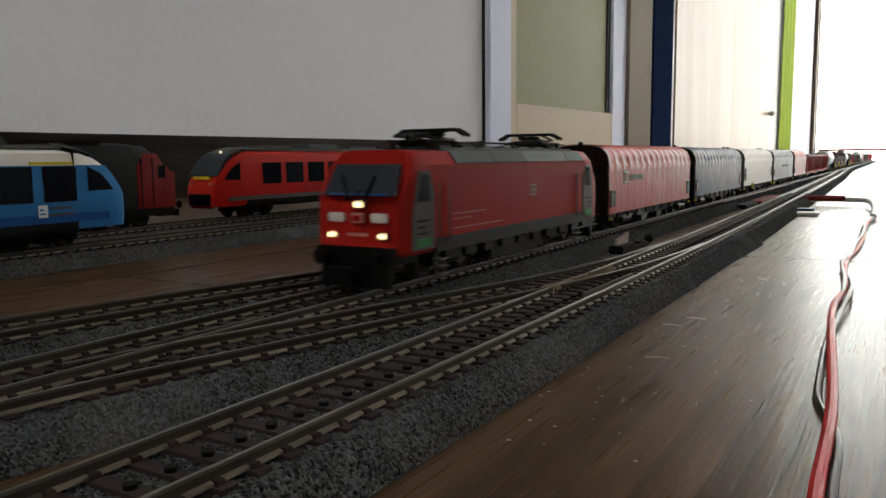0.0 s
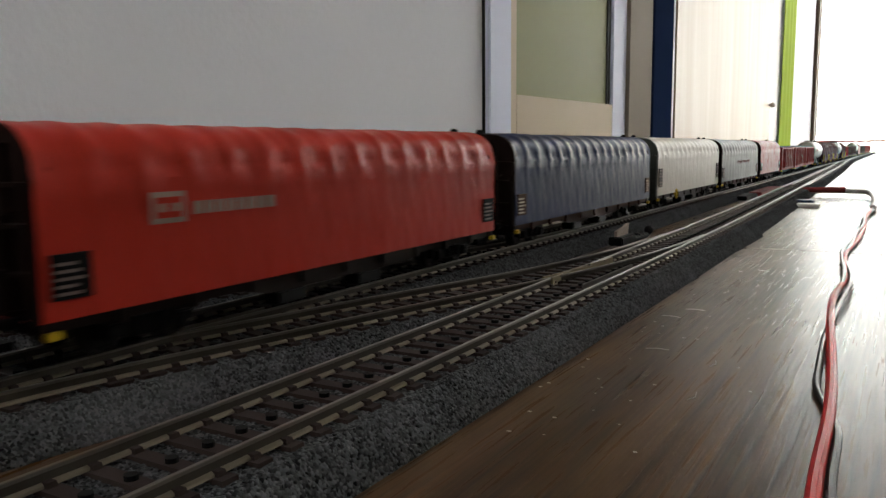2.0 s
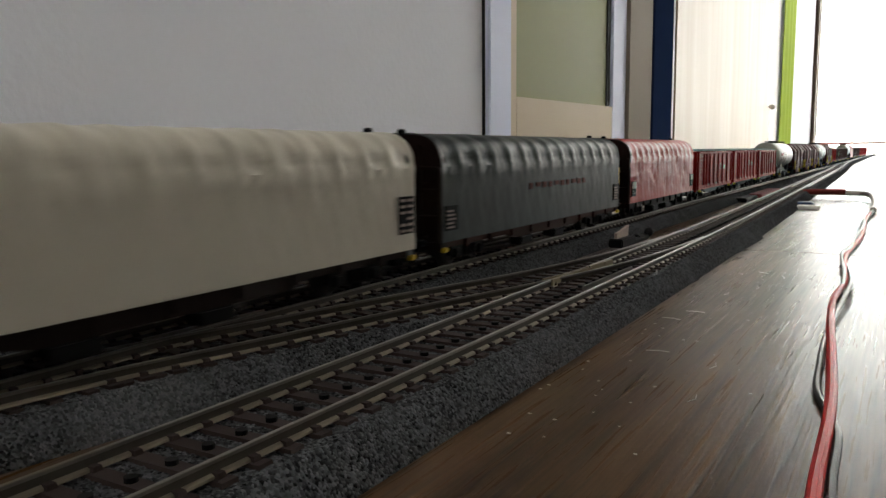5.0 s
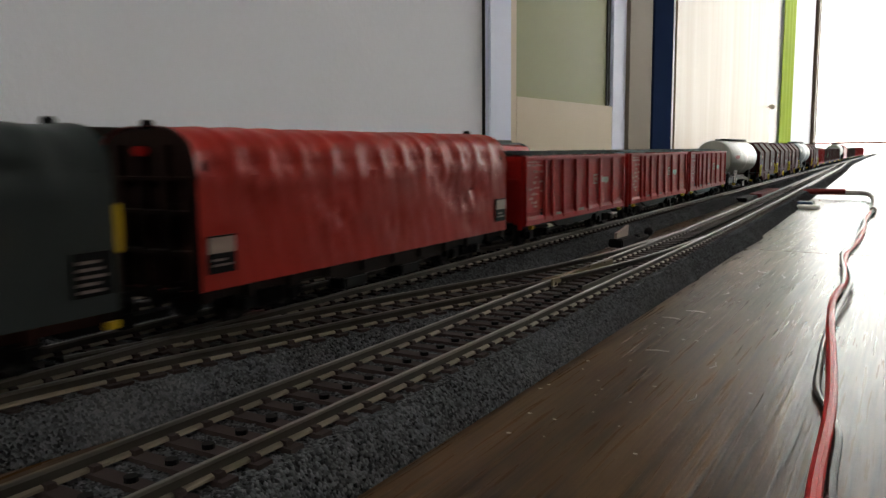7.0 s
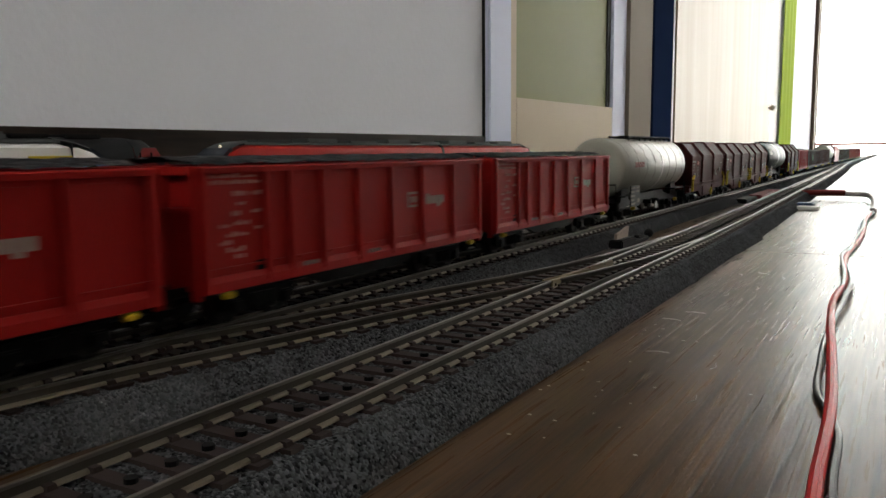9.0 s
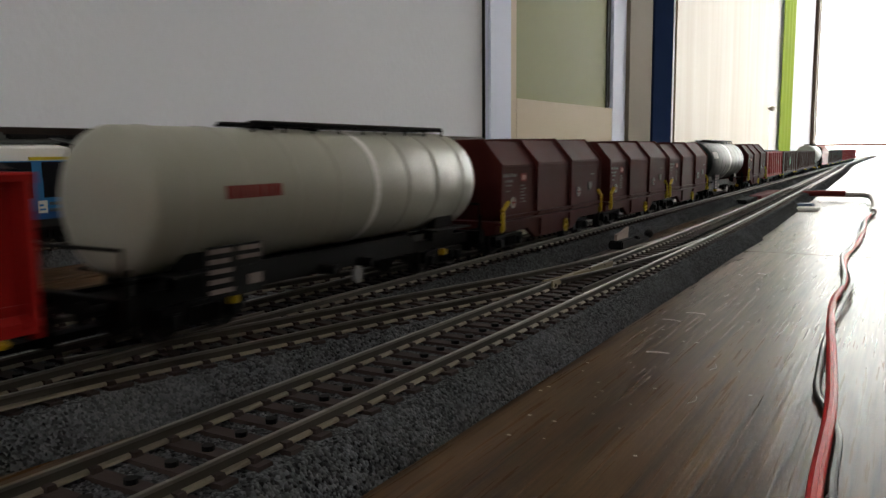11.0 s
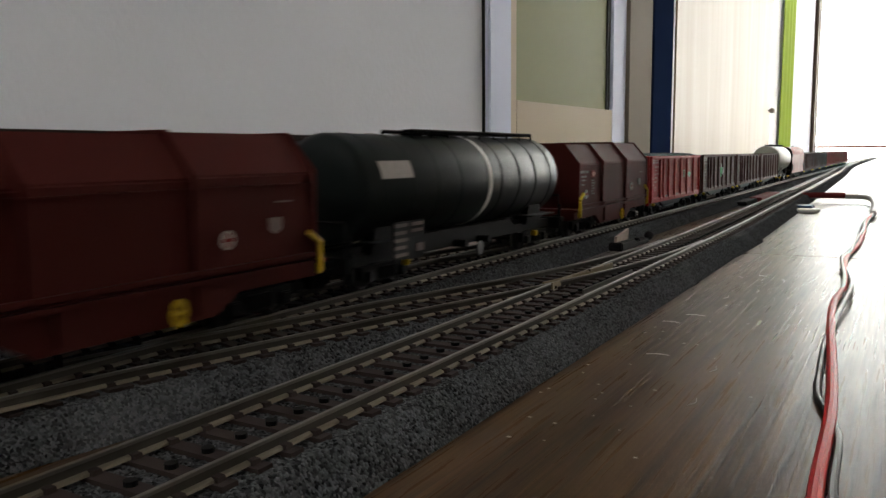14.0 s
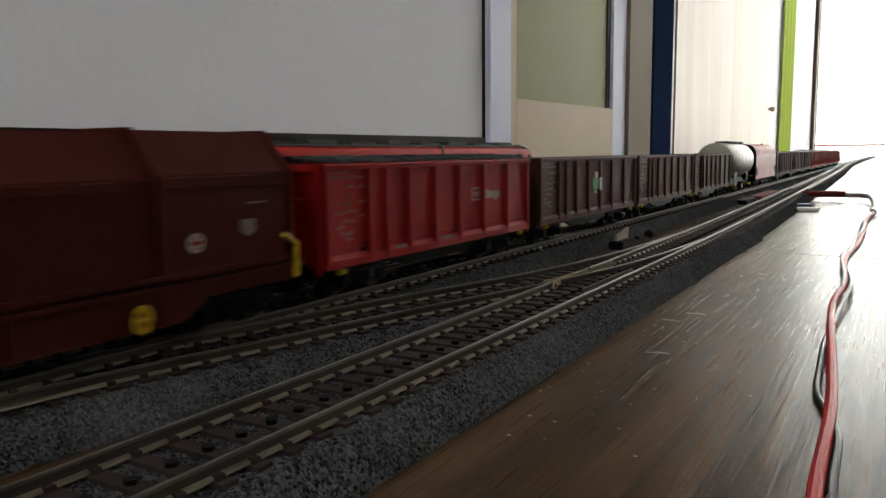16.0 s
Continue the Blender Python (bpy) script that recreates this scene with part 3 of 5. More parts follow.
for k in range(12):
    y = 0.030 + k * PITCH
    bm = bmesh.new()
    box(bm, path_c(y) - 0.0121, max(path_b(y), path_c(y)) + 0.0124, y - 0.0016, y + 0.0016, 0.0057, 0.0078, 0.0003)
    part("long_sleeper", bm, "sleeper", frog)

# turnout lever with pale tag
lev = thing("turnout_lever", "black turnout lever box with pale tag beside the track", "track lever")
bm = bmesh.new()
rbox(bm, -0.1310, -0.1235, 0.390, 0.413, 0.0035, 0.0080, 0.0006)
part("box", bm, "black", lev)
bm = bmesh.new()
rbox(bm, -0.1290, -0.1245, 0.4135, 0.442, 0.0030, 0.0058, 0.0006)
rbox(bm, -0.1285, -0.1250, 0.424, 0.433, 0.0050, 0.0072, 0.0006)
part("linkage", bm, "black", lev)
bm = bmesh.new()
sideprism(bm, [(0.392, 0.0078), (0.410, 0.0078), (0.4115, 0.0135), (0.401, 0.0118), (0.392, 0.0108)], -0.1285, -0.1270)
part("tag", bm, "faded", lev, "pale translucent plastic tag")
bm = bmesh.new()
tube(bm, [(-0.1262, 0.446, 0.004), (-0.1262, 0.446, 0.0055)], 0.0011, 8)
bmesh.ops.create_uvsphere(bm, u_segments=14, v_segments=8, radius=0.0026, matrix=pose(-0.1262, 0.446, 0.0066))
part("knob", bm, "black", lev, "", True)

# red and dark plates lying between the tracks
bm = bmesh.new()
rbox(bm, -0.152, -0.134, 0.90, 1.04, 0.0002, 0.0045, 0.0008)
tagged(part("plate", bm, "redplate"), "flat red plastic plate between the tracks", "plate")
bm = bmesh.new()
rbox(bm, -0.152, -0.136, 0.82, 0.885, 0.0002, 0.0045, 0.0008)
tagged(part("plate", bm, "black"), "flat black plastic plate between the tracks", "plate")


# ---- wires on the floor ----
def wire(name, label, pts, r, material):
    bm = bmesh.new()
    tube(bm, smooth_path(pts, 10), r, 10)
    return tagged(part(name, bm, material, None, "", True), label, "cable")


wire("wire", "glossy red insulated wire lying on the floor",
     [(-0.004, 0.06, 0.0014), (-0.0085, 0.110, 0.0014), (-0.0100, 0.132, 0.0014), (-0.0108, 0.165, 0.0015), (-0.0122, 0.190, 0.0016), (-0.0150, 0.225, 0.0018),
      (-0.0175, 0.255, 0.002), (-0.0200, 0.30, 0.0018), (-0.0190, 0.345, 0.0014), (-0.0230, 0.40, 0.0012), (-0.0245, 0.44, 0.0012), (-0.0225, 0.50, 0.0012), (-0.0230, 0.57, 0.0012), (-0.0250, 0.64, 0.002), (-0.0240, 0.71, 0.003)], 0.00125, "wire_red")
wire("wire", "black insulated wire lying beside the red wire",
     [(-0.002, 0.07, 0.0007), (-0.0075, 0.128, 0.0007), (-0.0090, 0.16, 0.0007), (-0.0145, 0.185, 0.0008), (-0.0160, 0.205, 0.0009), (-0.0175, 0.240, 0.0012),
      (-0.0172, 0.28, 0.0020), (-0.0165, 0.33, 0.0034), (-0.0205, 0.38, 0.0016), (-0.0268, 0.44, 0.0010), (-0.0235, 0.50, 0.0010), (-0.0260, 0.57, 0.0010), (-0.0270, 0.64, 0.0018), (-0.0225, 0.71, 0.0030)], 0.0009, "wire_black")
# Pale strand added as the highlight running along the red wire.
wire("wire", "pale grey strand standing in for the highlight on the red wire",
     [(-0.0182, 0.315, 0.0006), (-0.0195, 0.335, 0.0024), (-0.0208, 0.36, 0.0030), (-0.0255, 0.42, 0.0022), (-0.0240, 0.46, 0.0022), (-0.0245, 0.52, 0.0026), (-0.0238, 0.58, 0.0026), (-0.0262, 0.66, 0.0030), (-0.0230, 0.715, 0.0036)], 0.0008, "wire_pale")
wire("wire", "brown and white feeder wire running to the track",
     [(-0.0230, 0.715, 0.0036), (-0.0235, 0.76, 0.006), (-0.0290, 0.86, 0.006), (-0.0360, 0.915, 0.006), (-0.0520, 0.925, 0.006), (-0.0820, 0.925, 0.006), (-0.100, 0.93, 0.005)], 0.0026, "wire_pale")
wire("wire", "dark red feeder wire running to the track",
     [(-0.0560, 0.922, 0.0074), (-0.0700, 0.922, 0.0074), (-0.0850, 0.924, 0.0070), (-0.100, 0.93, 0.006)], 0.0030, "redplate")
plug = thing("cable_plug", "small blue and white plastic plug by the track", "plug")
bm = bmesh.new()
rbox(bm, -0.087, -0.073, 0.776, 0.796, 0.0002, 0.0048, 0.0008)
part("housing", bm, "blueplug", plug)
bm = bmesh.new()
rbox(bm, -0.084, -0.066, 0.752, 0.771, 0.0002, 0.0030, 0.0005)
part("tongue", bm, "connector", plug, "white plastic tongue")


# ---- vehicles: shared running gear ----
def lathe_x(bm, prof, n=20, cy=0.0, cz=0.0):
    """Turns a profile of (x, radius) about the x axis."""
    loft(bm, [[(x, cy + r * math.cos(2 * math.pi * k / n), cz + r * math.sin(2 * math.pi * k / n)) for k in range(n)] for x, r in prof])


def wheelset_mesh(r):
    bm = bmesh.new()
    for s in (-1, 1):
        lathe_x(bm, [(s * 0.0068, 0.0012), (s * 0.0068, r + 0.0007), (s * 0.0076, r + 0.0007), (s * 0.0080, r), (s * 0.0100, r - 0.0002), (s * 0.0100, r * 0.78),
                     (s * 0.0094, r * 0.7), (s * 0.0094, 0.0016), (s * 0.0103, 0.0014)])
    lathe_x(bm, [(-0.0115, 0.0009), (0.0115, 0.0009)], 10)
    return finish(bm, "wheelset", "wheel", True)


WHEEL_S, WHEEL_L = wheelset_mesh(0.0050), wheelset_mesh(0.0066)
WHEELSETS = []


def bogie(parent, y, base, big=False, material="black"):
    """A bogie: side frames with axle boxes and springs, and its wheelsets."""
    r = 0.0066 if big else 0.0050
    bm = bmesh.new()
    for s in (-1, 1):
        x0, x1 = sorted((s * 0.0108, s * 0.0128))
        h = base / 2
        sideprism(bm, [(-h - 0.004, r - 0.001), (-h - 0.004, r + 0.003), (-0.006, r + 0.0032), (0.006, r + 0.0032), (h + 0.004, r + 0.003), (h + 0.004, r - 0.001),
                       (h - 0.003, r - 0.001), (0.005, r - 0.0022), (-0.005, r - 0.0022), (-h + 0.003, r - 0.001)], x0, x1)
        for a in (-h, h):
            rbox(bm, *sorted((s * 0.0112, s * 0.0142)), a - 0.0018, a + 0.0018, r - 0.0018, r + 0.0016, 0.0004)
        for a in (-0.003, 0.0, 0.003):
            tube(bm, [(s * 0.0135, a, r - 0.0014), (s * 0.0135, a, r + 0.0024)], 0.0009, 8)
    box(bm, -0.0108, 0.0108, -0.003, 0.003, r, r + 0.0035)
    fr = part("bogie", bm, material, parent)
    fr.location = (0, y, 0)
    for a in (-base / 2, base / 2):
        WHEELSETS.append((share("wheelset", WHEEL_L if big else WHEEL_S, fr, (0, a, r)), r))
    return fr


def buffers(parent, half, z=0.0120, material="black"):
    for e in (-1, 1):
        for s in (-1, 1):
            bm = bmesh.new()
            y0 = e * half
            prof = [(0.0, 0.0012), (0.0035, 0.0012), (0.0036, 0.0008), (0.0058, 0.0008), (0.0059, 0.0024), (0.0066, 0.0025), (0.0069, 0.0018)]
            n = 12
            loft(bm, [[(s * 0.0100 + r * math.cos(2 * math.pi * k / n), y0 + e * d, z + r * math.sin(2 * math.pi * k / n)) for k in range(n)] for d, r in prof])
            part("buffer", bm, material, parent, "", True)


def coupler(parent, half):
    for e in (-1, 1):
        bm = bmesh.new()
        a, b = sorted((e * (half - 0.004), e * (half + 0.010)))
        box(bm, -0.0022, 0.0022, a, b, 0.0052, 0.0068)
        a, b = sorted((e * (half + 0.008), e * (half + 0.0105)))
        box(bm, -0.0050, 0.0050, a, b, 0.0050, 0.0095)
        part("coupling", bm, "black", parent)


SCALE_UP = 1.05


def grow(w, along=1.0):
    """Enlarges a train vehicle's body from drawing size to model size; wheels stay on the rails."""
    def visit(ob):
        for ch in ob.children:
            if ch.name.startswith("bogie"):
                ch.location.y *= SCALE_UP * along
                continue
            for v in ch.data.vertices:
                v.co.x, v.co.y, v.co.z = v.co.x * SCALE_UP, v.co.y * SCALE_UP * along, max(0.0004, v.co.z * SCALE_UP - 0.0022)
            visit(ch)
    visit(w)
    return w


def arch(w, shoulder, crown, bottom, n=16):
    """Half-round roofed cross-section as (x, z), from bottom right over the roof to bottom left."""
    pts = [(w, bottom), (w, (bottom + shoulder) / 2), (w, shoulder)]
    for k in range(1, n):
        a = math.pi * k / n
        c, s = math.cos(a), math.sin(a)
        pts.append((w * math.copysign(abs(c) ** 0.62, c), shoulder + (crown - shoulder) * abs(s) ** 0.85))
    pts += [(-w, shoulder), (-w, (bottom + shoulder) / 2), (-w, bottom)]
    return pts


def tarp_wagon(length, material, label, ribs=15, logo=False, stripe=False, frame_mat="underframe", bright_clip=True,
               ends="endwall", handwheel=False, big_plate=False, crumple=1.0, plates=("black", "dim"),
               red_marker=False, yellow_tag=False):
    """A sliding tarpaulin wagon: ribbed cover between arched end walls, on two bogies."""
    half = length / 2
    w = thing("tarpaulin_wagon", label, "freight wagon", "wagons of the moving freight train")
    n_sec = ribs * 8
    rng = random.Random(int(length * 1e5) + len(label))
    prof = [(0.0166, 0.0122 + 0.0250 * k / 9) for k in range(9)]
    prof = prof + [p for p in arch(0.0166, 0.0378, 0.0494, 0.0122, 26) if p[1] > 0.0375] + [(-x, z) for x, z in prof[::-1]]
    rings = []
    ph = [rng.uniform(0, 6.28) for _ in range(40)]
    dents = [(rng.uniform(0.6, 1.3), rng.uniform(-0.001, 0.001)) for _ in range(ribs + 1)]
    folds = [(rng.uniform(-half, half), rng.uniform(0.015, 0.034), rng.uniform(-0.9, 0.9), rng.uniform(0.5, 1.0)) for _ in range(26)]
    for k in range(n_sec + 1):
        y = -half + 0.0006 + (length - 0.0012) * k / n_sec
        u = (k % 8) / 8
        hang = math.sin(math.pi * u) ** 0.7 if k % 8 else 0.0
        depth, lift = dents[min(ribs, k // 8)]
        ring = []
        for i, (x, z) in enumerate(prof):
            roof = min(1.0, max(0.0, (z - 0.0365) / 0.003))
            wr = 0.00006 * (math.sin(y * 900 + ph[i % 40] * 0.3 + z * 400) + math.sin(y * 370 + z * 900) + math.sin(y * 1500 + z * 250 + ph[3] * 2))
            # scooped hollow under each bay's shoulder, and slack folds low on the side
            scoop = 0.00038 * depth * hang * math.exp(-((z - 0.0405 - lift) / 0.0016) ** 2)
            crease = -0.00035 * math.exp(-((z - 0.0381) / 0.0008) ** 2)
            for fy, fz, sl, amp in folds:
                q = (z - fz - sl * (y - fy)) / 0.0011
                r = (y - fy) / 0.006
                if abs(q) < 3 and abs(r) < 3:
                    wr += 0.00022 * crumple * amp * math.exp(-q * q - r * r)
            d = hang * (0.00008 + 0.00032 * roof) + scoop + crease + wr
            hem = 0.0003 * math.exp(-((z - 0.0132) / 0.0008) ** 2)
            ring.append((x * (1 - (d - hem) / 0.0166), y, 0.0122 + (z - 0.0122) * (1 - d * roof / 0.037) if z > 0.0123 else z))
        rings.append(ring)
    bm = bmesh.new()
    loft(bm, rings, caps=False)
    part("tarpaulin", bm, material, w, "", True)
    for e in (-1, 1):
        bm = bmesh.new()
        outer = arch(0.0161, 0.0376, 0.0488, 0.0095, 18)
        y0, y1 = sorted((e * (half - 0.0010), e * (half - 0.0042)))
        loft(bm, [[(x, y0, z) for x, z in outer], [(x, y1, z) for x, z in outer]])
        ew = part("end_wall", bm, ends, w)
        for x in (-0.0152, -0.008, 0.0, 0.008, 0.0152):
            bm = bmesh.new()
            box(bm, x - 0.0007, x + 0.0007, *sorted((e * (half - 0.0010), e * (half + 0.0006))), 0.012, 0.045 if abs(x) < 0.012 else 0.0375)
            part("stiffener", bm, ends, ew)
        for z in (0.0205, 0.0295, 0.0370):
            bm = bmesh.new()
            box(bm, -0.0150, 0.0150, *sorted((e * (half - 0.0010), e * (half + 0.0008))), z, z + 0.0009)
            part("cross_bar", bm, ends, ew)
        for x in (-0.0105, 0.0105):
            bm = bmesh.new()
            tube(bm, [(x, e * (half - 0.001), 0.0140), (x, e * (half + 0.0020), 0.0145), (x, e * (half + 0.0020), 0.0320), (x, e * (half - 0.001), 0.0325)], 0.0004, 6)
            part("grab_bar", bm, ends, ew)
        bm = bmesh.new()
        rbox(bm, -0.0012, 0.0012, e * (half - 0.002) - 0.0012, e * (half - 0.002) + 0.0012, 0.0478, 0.0507, 0.0004)
        part("roof_catch", bm, "black", ew)
        if bright_clip:
            bm = bmesh.new()
            rbox(bm, 0.0158, 0.0174, *sorted((e * (half - 0.001), e * (half - 0.0040))), 0.0088, 0.0104, 0.0003)
            part("step", bm, "yellow", ew, "yellow painted step")
    bm = bmesh.new()
    for s in (-1, 1):
        x0, x1 = sorted((s * 0.0135, s * 0.0155))
        sideprism(bm, [(-half + 0.004, 0.0100), (-half + 0.004, 0.0121), (half - 0.004, 0.0121), (half - 0.004, 0.0100), (half * 0.45, 0.0100), (half * 0.35, 0.0080), (-half * 0.35, 0.0080), (-half * 0.45, 0.0100)], x0, x1)
        for k in range(9):
            y = -half * 0.8 + k * half * 0.2
            box(bm, *sorted((s * 0.0155, s * 0.0164)), y - 0.0012, y + 0.0012, 0.0092, 0.0120)
    box(bm, -0.0135, 0.0135, -half + 0.004, half - 0.004, 0.0100, 0.0121)
    part("underframe", bm, frame_mat, w)
    for y in (-half * 0.25, half * 0.12):
        bm = bmesh.new()
        rbox(bm, 0.0100, 0.0160, y - 0.006, y + 0.006, 0.0045, 0.0082, 0.0006)
        part("brake_box", bm, "black", w)
    z0, z1 = (0.0175, 0.0292) if big_plate else (0.0160, 0.0246)
    for y in (-half + 0.0068, half - 0.0060):
        bm = bmesh.new()
        box(bm, 0.01655, 0.0170, y - 0.0043, y + 0.0043, z0, z1)
        pl = part("data_plate", bm, plates[0], w)
        if big_plate:
            bars(pl, [(y - 0.0036 + 0.0042 * c, y - 0.0008 + 0.0042 * c, z1 - 0.0016 - 0.0019 * k, z1 - 0.0008 - 0.0019 * k) for k in range(6) for c in (0, 1) if (k, c) != (3, 0)], 0.0170, "faded")
        elif plates[1] == "two_tone":
            bars(pl, [(y - 0.0040, y + 0.0040, z1 - 0.0040, z1 - 0.0004)], 0.0170, "faded")
            bars(pl, [(y - 0.003, y + 0.003, z0 + 0.0016, z0 + 0.0021), (y - 0.003, y + 0.001, z0 + 0.0028, z0 + 0.0033)], 0.0170, "dim")
        else:
            bars(pl, [(y - 0.0036, y + 0.0010 + 0.0008 * (k % 3), z1 - 0.0022 - 0.0014 * k, z1 - 0.0016 - 0.0014 * k) for k in range(5)], 0.0170, plates[1])
    if red_marker:
        bm = bmesh.new()
        rbox(bm, -0.0020, 0.0020, -half - 0.0014, -half + 0.0008, 0.0425, 0.0447, 0.0005)
        part("marker", bm, "gon_red", w, "small red end marker")
    if yellow_tag:
        bm = bmesh.new()
        rbox(bm, 0.0138, 0.0162, half - 0.0012, half + 0.0018, 0.0235, 0.0335, 0.0004)
        part("brake_tag", bm, "yellow", w, "yellow tag on the end wall")
    if handwheel:
        bm = bmesh.new()
        yw = -half + 0.0478
        tube(bm, [(0.0172, yw + 0.0022 * math.cos(a * math.pi / 10), 0.0112 + 0.0028 * math.sin(a * math.pi / 10)) for a in range(21)], 0.0006, 6)
        box(bm, 0.0168, 0.0174, yw - 0.0022, yw + 0.0022, 0.0108, 0.0116)
        box(bm, 0.0168, 0.0174, yw - 0.0004, yw + 0.0004, 0.0084, 0.0140)
        tube(bm, [(0.0150, yw, 0.0112), (0.0174, yw, 0.0112)], 0.0006, 6)
        part("handwheel", bm, "yellow", w, "yellow brake handwheel")
    if logo:
        y = -half + 0.0256
        sign_plate(w, 0.01672, y, y + 0.0092, 0.0282, 0.0348, "faded", "tarp_red")
        bars(w, [(y + 0.0115 + k * 0.0033, y + 0.0138 + k * 0.0033, 0.0296, 0.0324) for k in range(8)], 0.01672, "faded", "lettering", 0.0003)
    if stripe:
        bars(w, [(-half * 0.25 + k * 0.007, -half * 0.25 + k * 0.007 + 0.0035 + 0.0018 * ((k * 5) % 3) / 2, 0.0272 + 0.0006 * ((k * 7) % 3 == 1), 0.0296) for k in range(10)], 0.0167, "gon_brown", "lettering", 0.0002)
    bogie(w, -half + 0.027, 0.0190)
    bogie(w, half - 0.027, 0.0190)
    buffers(w, half)
    coupler(w, half)
    return grow(w)


RIBS = (0.0, 0.16, 0.225, 0.32, 0.44, 0.565, 0.70, 0.85, 1.0)


def gondola(length, material, label, green=False, load=True):
    """An open high-sided wagon: ribbed steel sides, rim, load, two bogies."""
    half = length / 2
    w = thing("gondola_wagon", label, "freight wagon", "wagons of the moving freight train")
    zb, zt = 0.0122, 0.0404
    for s in (-1, 1):
        bm = bmesh.new()
        box(bm, *sorted((s * 0.0150, s * 0.0157)), -half, half, zb, zt - 0.001)
        sd = part("side_wall", bm, material, w)
        bm = bmesh.new()
        prism(bm, [(s * 0.0146, zt - 0.0016), (s * 0.0168, zt - 0.0016), (s * 0.0170, zt - 0.0004), (s * 0.0168, zt), (s * 0.0146, zt)], -half - 0.0004, half + 0.0004)
        part("top_rail", bm, material, sd)
        bm = bmesh.new()
        prism(bm, [(s * 0.0150, zb - 0.0006), (s * 0.0166, zb - 0.0006), (s * 0.0166, zb + 0.0016), (s * 0.0158, zb + 0.0030), (s * 0.0150, zb + 0.0030)], -half, half)
        part("sole_rail", bm, material, sd)
        edges = [-half + length * f for f in RIBS]
        for k, y in enumerate(edges):
            y += 0.0012 if k == 0 else -0.0012 if k == len(edges) - 1 else 0.0
            bm = bmesh.new()
            d = 0.0011
            loft(bm, [[(s * 0.0157, y - d, zb + 0.0004), (s * 0.0169, y - d * 0.7, zb + 0.0004), (s * 0.0169, y + d * 0.7, zb + 0.0004), (s * 0.0157, y + d, zb + 0.0004)],
                      [(s * 0.0157, y - d, zt - 0.0016), (s * 0.0167, y - d * 0.7, zt - 0.0016), (s * 0.0167, y + d * 0.7, zt - 0.0016), (s * 0.0157, y + d, zt - 0.0016)]])
            part("rib", bm, material, sd)
        for a, b in zip(edges, edges[1:]):
            bm = bmesh.new()
            box(bm, *sorted((s * 0.0157, s * 0.0161)), a + 0.0022, b - 0.0022, zb + 0.0042, zb + 0.0049)
            part("hinge_bar", bm, material, sd)
            bm = bmesh.new()
            box(bm, *sorted((s * 0.0157, s * 0.0160)), a + 0.0018, b - 0.0018, zt - 0.0032, zt - 0.0027)
            part("panel_lip", bm, material, sd)
    for e in (-1, 1):
        bm = bmesh.new()
        box(bm, -0.0150, 0.0150, *sorted((e * (half - 0.0008), e * half)), zb, zt - 0.0008)
        ew = part("end_wall", bm, material, w)
        for x in (-0.0145, -0.005, 0.005, 0.0145):
            bm = bmesh.new()
            box(bm, x - 0.0009, x + 0.0009, *sorted((e * half, e * (half + 0.0014))), zb - 0.002, zt - 0.002)
            part("end_post", bm, material, ew)
        for z0, z1, d in ((zt - 0.002, zt, 0.0018), (0.0300, 0.0312, 0.0012)):
            bm = bmesh.new()
            box(bm, -0.0155, 0.0155, *sorted((e * half, e * (half + d))), z0, z1)
            part("cross_bar", bm, material, ew)
        bm = bmesh.new()
        rbox(bm, 0.0150, 0.0170, *sorted((e * (half - 0.006), e * (half - 0.0092))), 0.0098, 0.0113, 0.0004)
        part("step", bm, "yellow", ew, "yellow painted step")
    bm = bmesh.new()
    box(bm, -0.0150, 0.0150, -half + 0.001, half - 0.001, zb - 0.0004, zb + 0.001)
    box(bm, -0.0060, 0.0060, -half + 0.001, half - 0.001, 0.0085, zb)
    for s in (-1, 1):
        sideprism(bm, [(-half * 0.5, 0.0118), (half * 0.5, 0.0118), (half * 0.3, 0.0075), (-half * 0.3, 0.0075)], *sorted((s * 0.0110, s * 0.0125)))
    part("underframe", bm, "black", w)
    if load:
        bm = bmesh.new()
        n, m_ = 60, 16
        rng = random.Random(5)
        g = [[bm.verts.new((-0.0148 + 0.0296 * i / m_, -half + 0.001 + (length - 0.002) * j / n,
                            zt + 0.0006 + 0.0014 * math.sin(math.pi * i / m_) + rng.uniform(-0.0004, 0.0004))) for i in range(m_ + 1)] for j in range(n + 1)]
        for j in range(n):
            for i in range(m_):
                bm.faces.new((g[j][i], g[j][i + 1], g[j + 1][i + 1], g[j + 1][i]))
        part("load", bm, "load", w, "black coal load heaped along the wagon")
    rng = random.Random(9)
    y = -half
    tx = []
    for z, a, b, n in ((0.0362, 0.0035, 0.0200, 9), (0.0334, 0.0105, 0.0150, 3), (0.0334, 0.0165, 0.0200, 2), (0.0312, 0.0115, 0.0145, 2), (0.0288, 0.0100, 0.0130, 2), (0.0292, 0.0165, 0.0198, 2),
                       (0.0262, 0.0060, 0.0090, 2), (0.0266, 0.0105, 0.0160, 4), (0.0240, 0.0080, 0.0150, 4), (0.0222, 0.0060, 0.0100, 3), (0.0252, 0.0175, 0.0200, 1), (0.0204, 0.0080, 0.0140, 3), (0.0188, 0.0105, 0.0145, 2), (0.0374, 0.0035, 0.0185, 8)):
        st = (b - a) / n
        tx += [(y + a + st * k, y + a + st * (k + rng.uniform(0.5, 0.85)), z, z + rng.uniform(0.0006, 0.0012)) for k in range(n)]
    bars(w, tx, 0.01572, "pinkish" if material == "gon_red" else "dim", "lettering")
    bars(w, [(y + 0.0172, y + 0.0204, 0.0150, 0.0176)], 0.01572, "black", "sign")
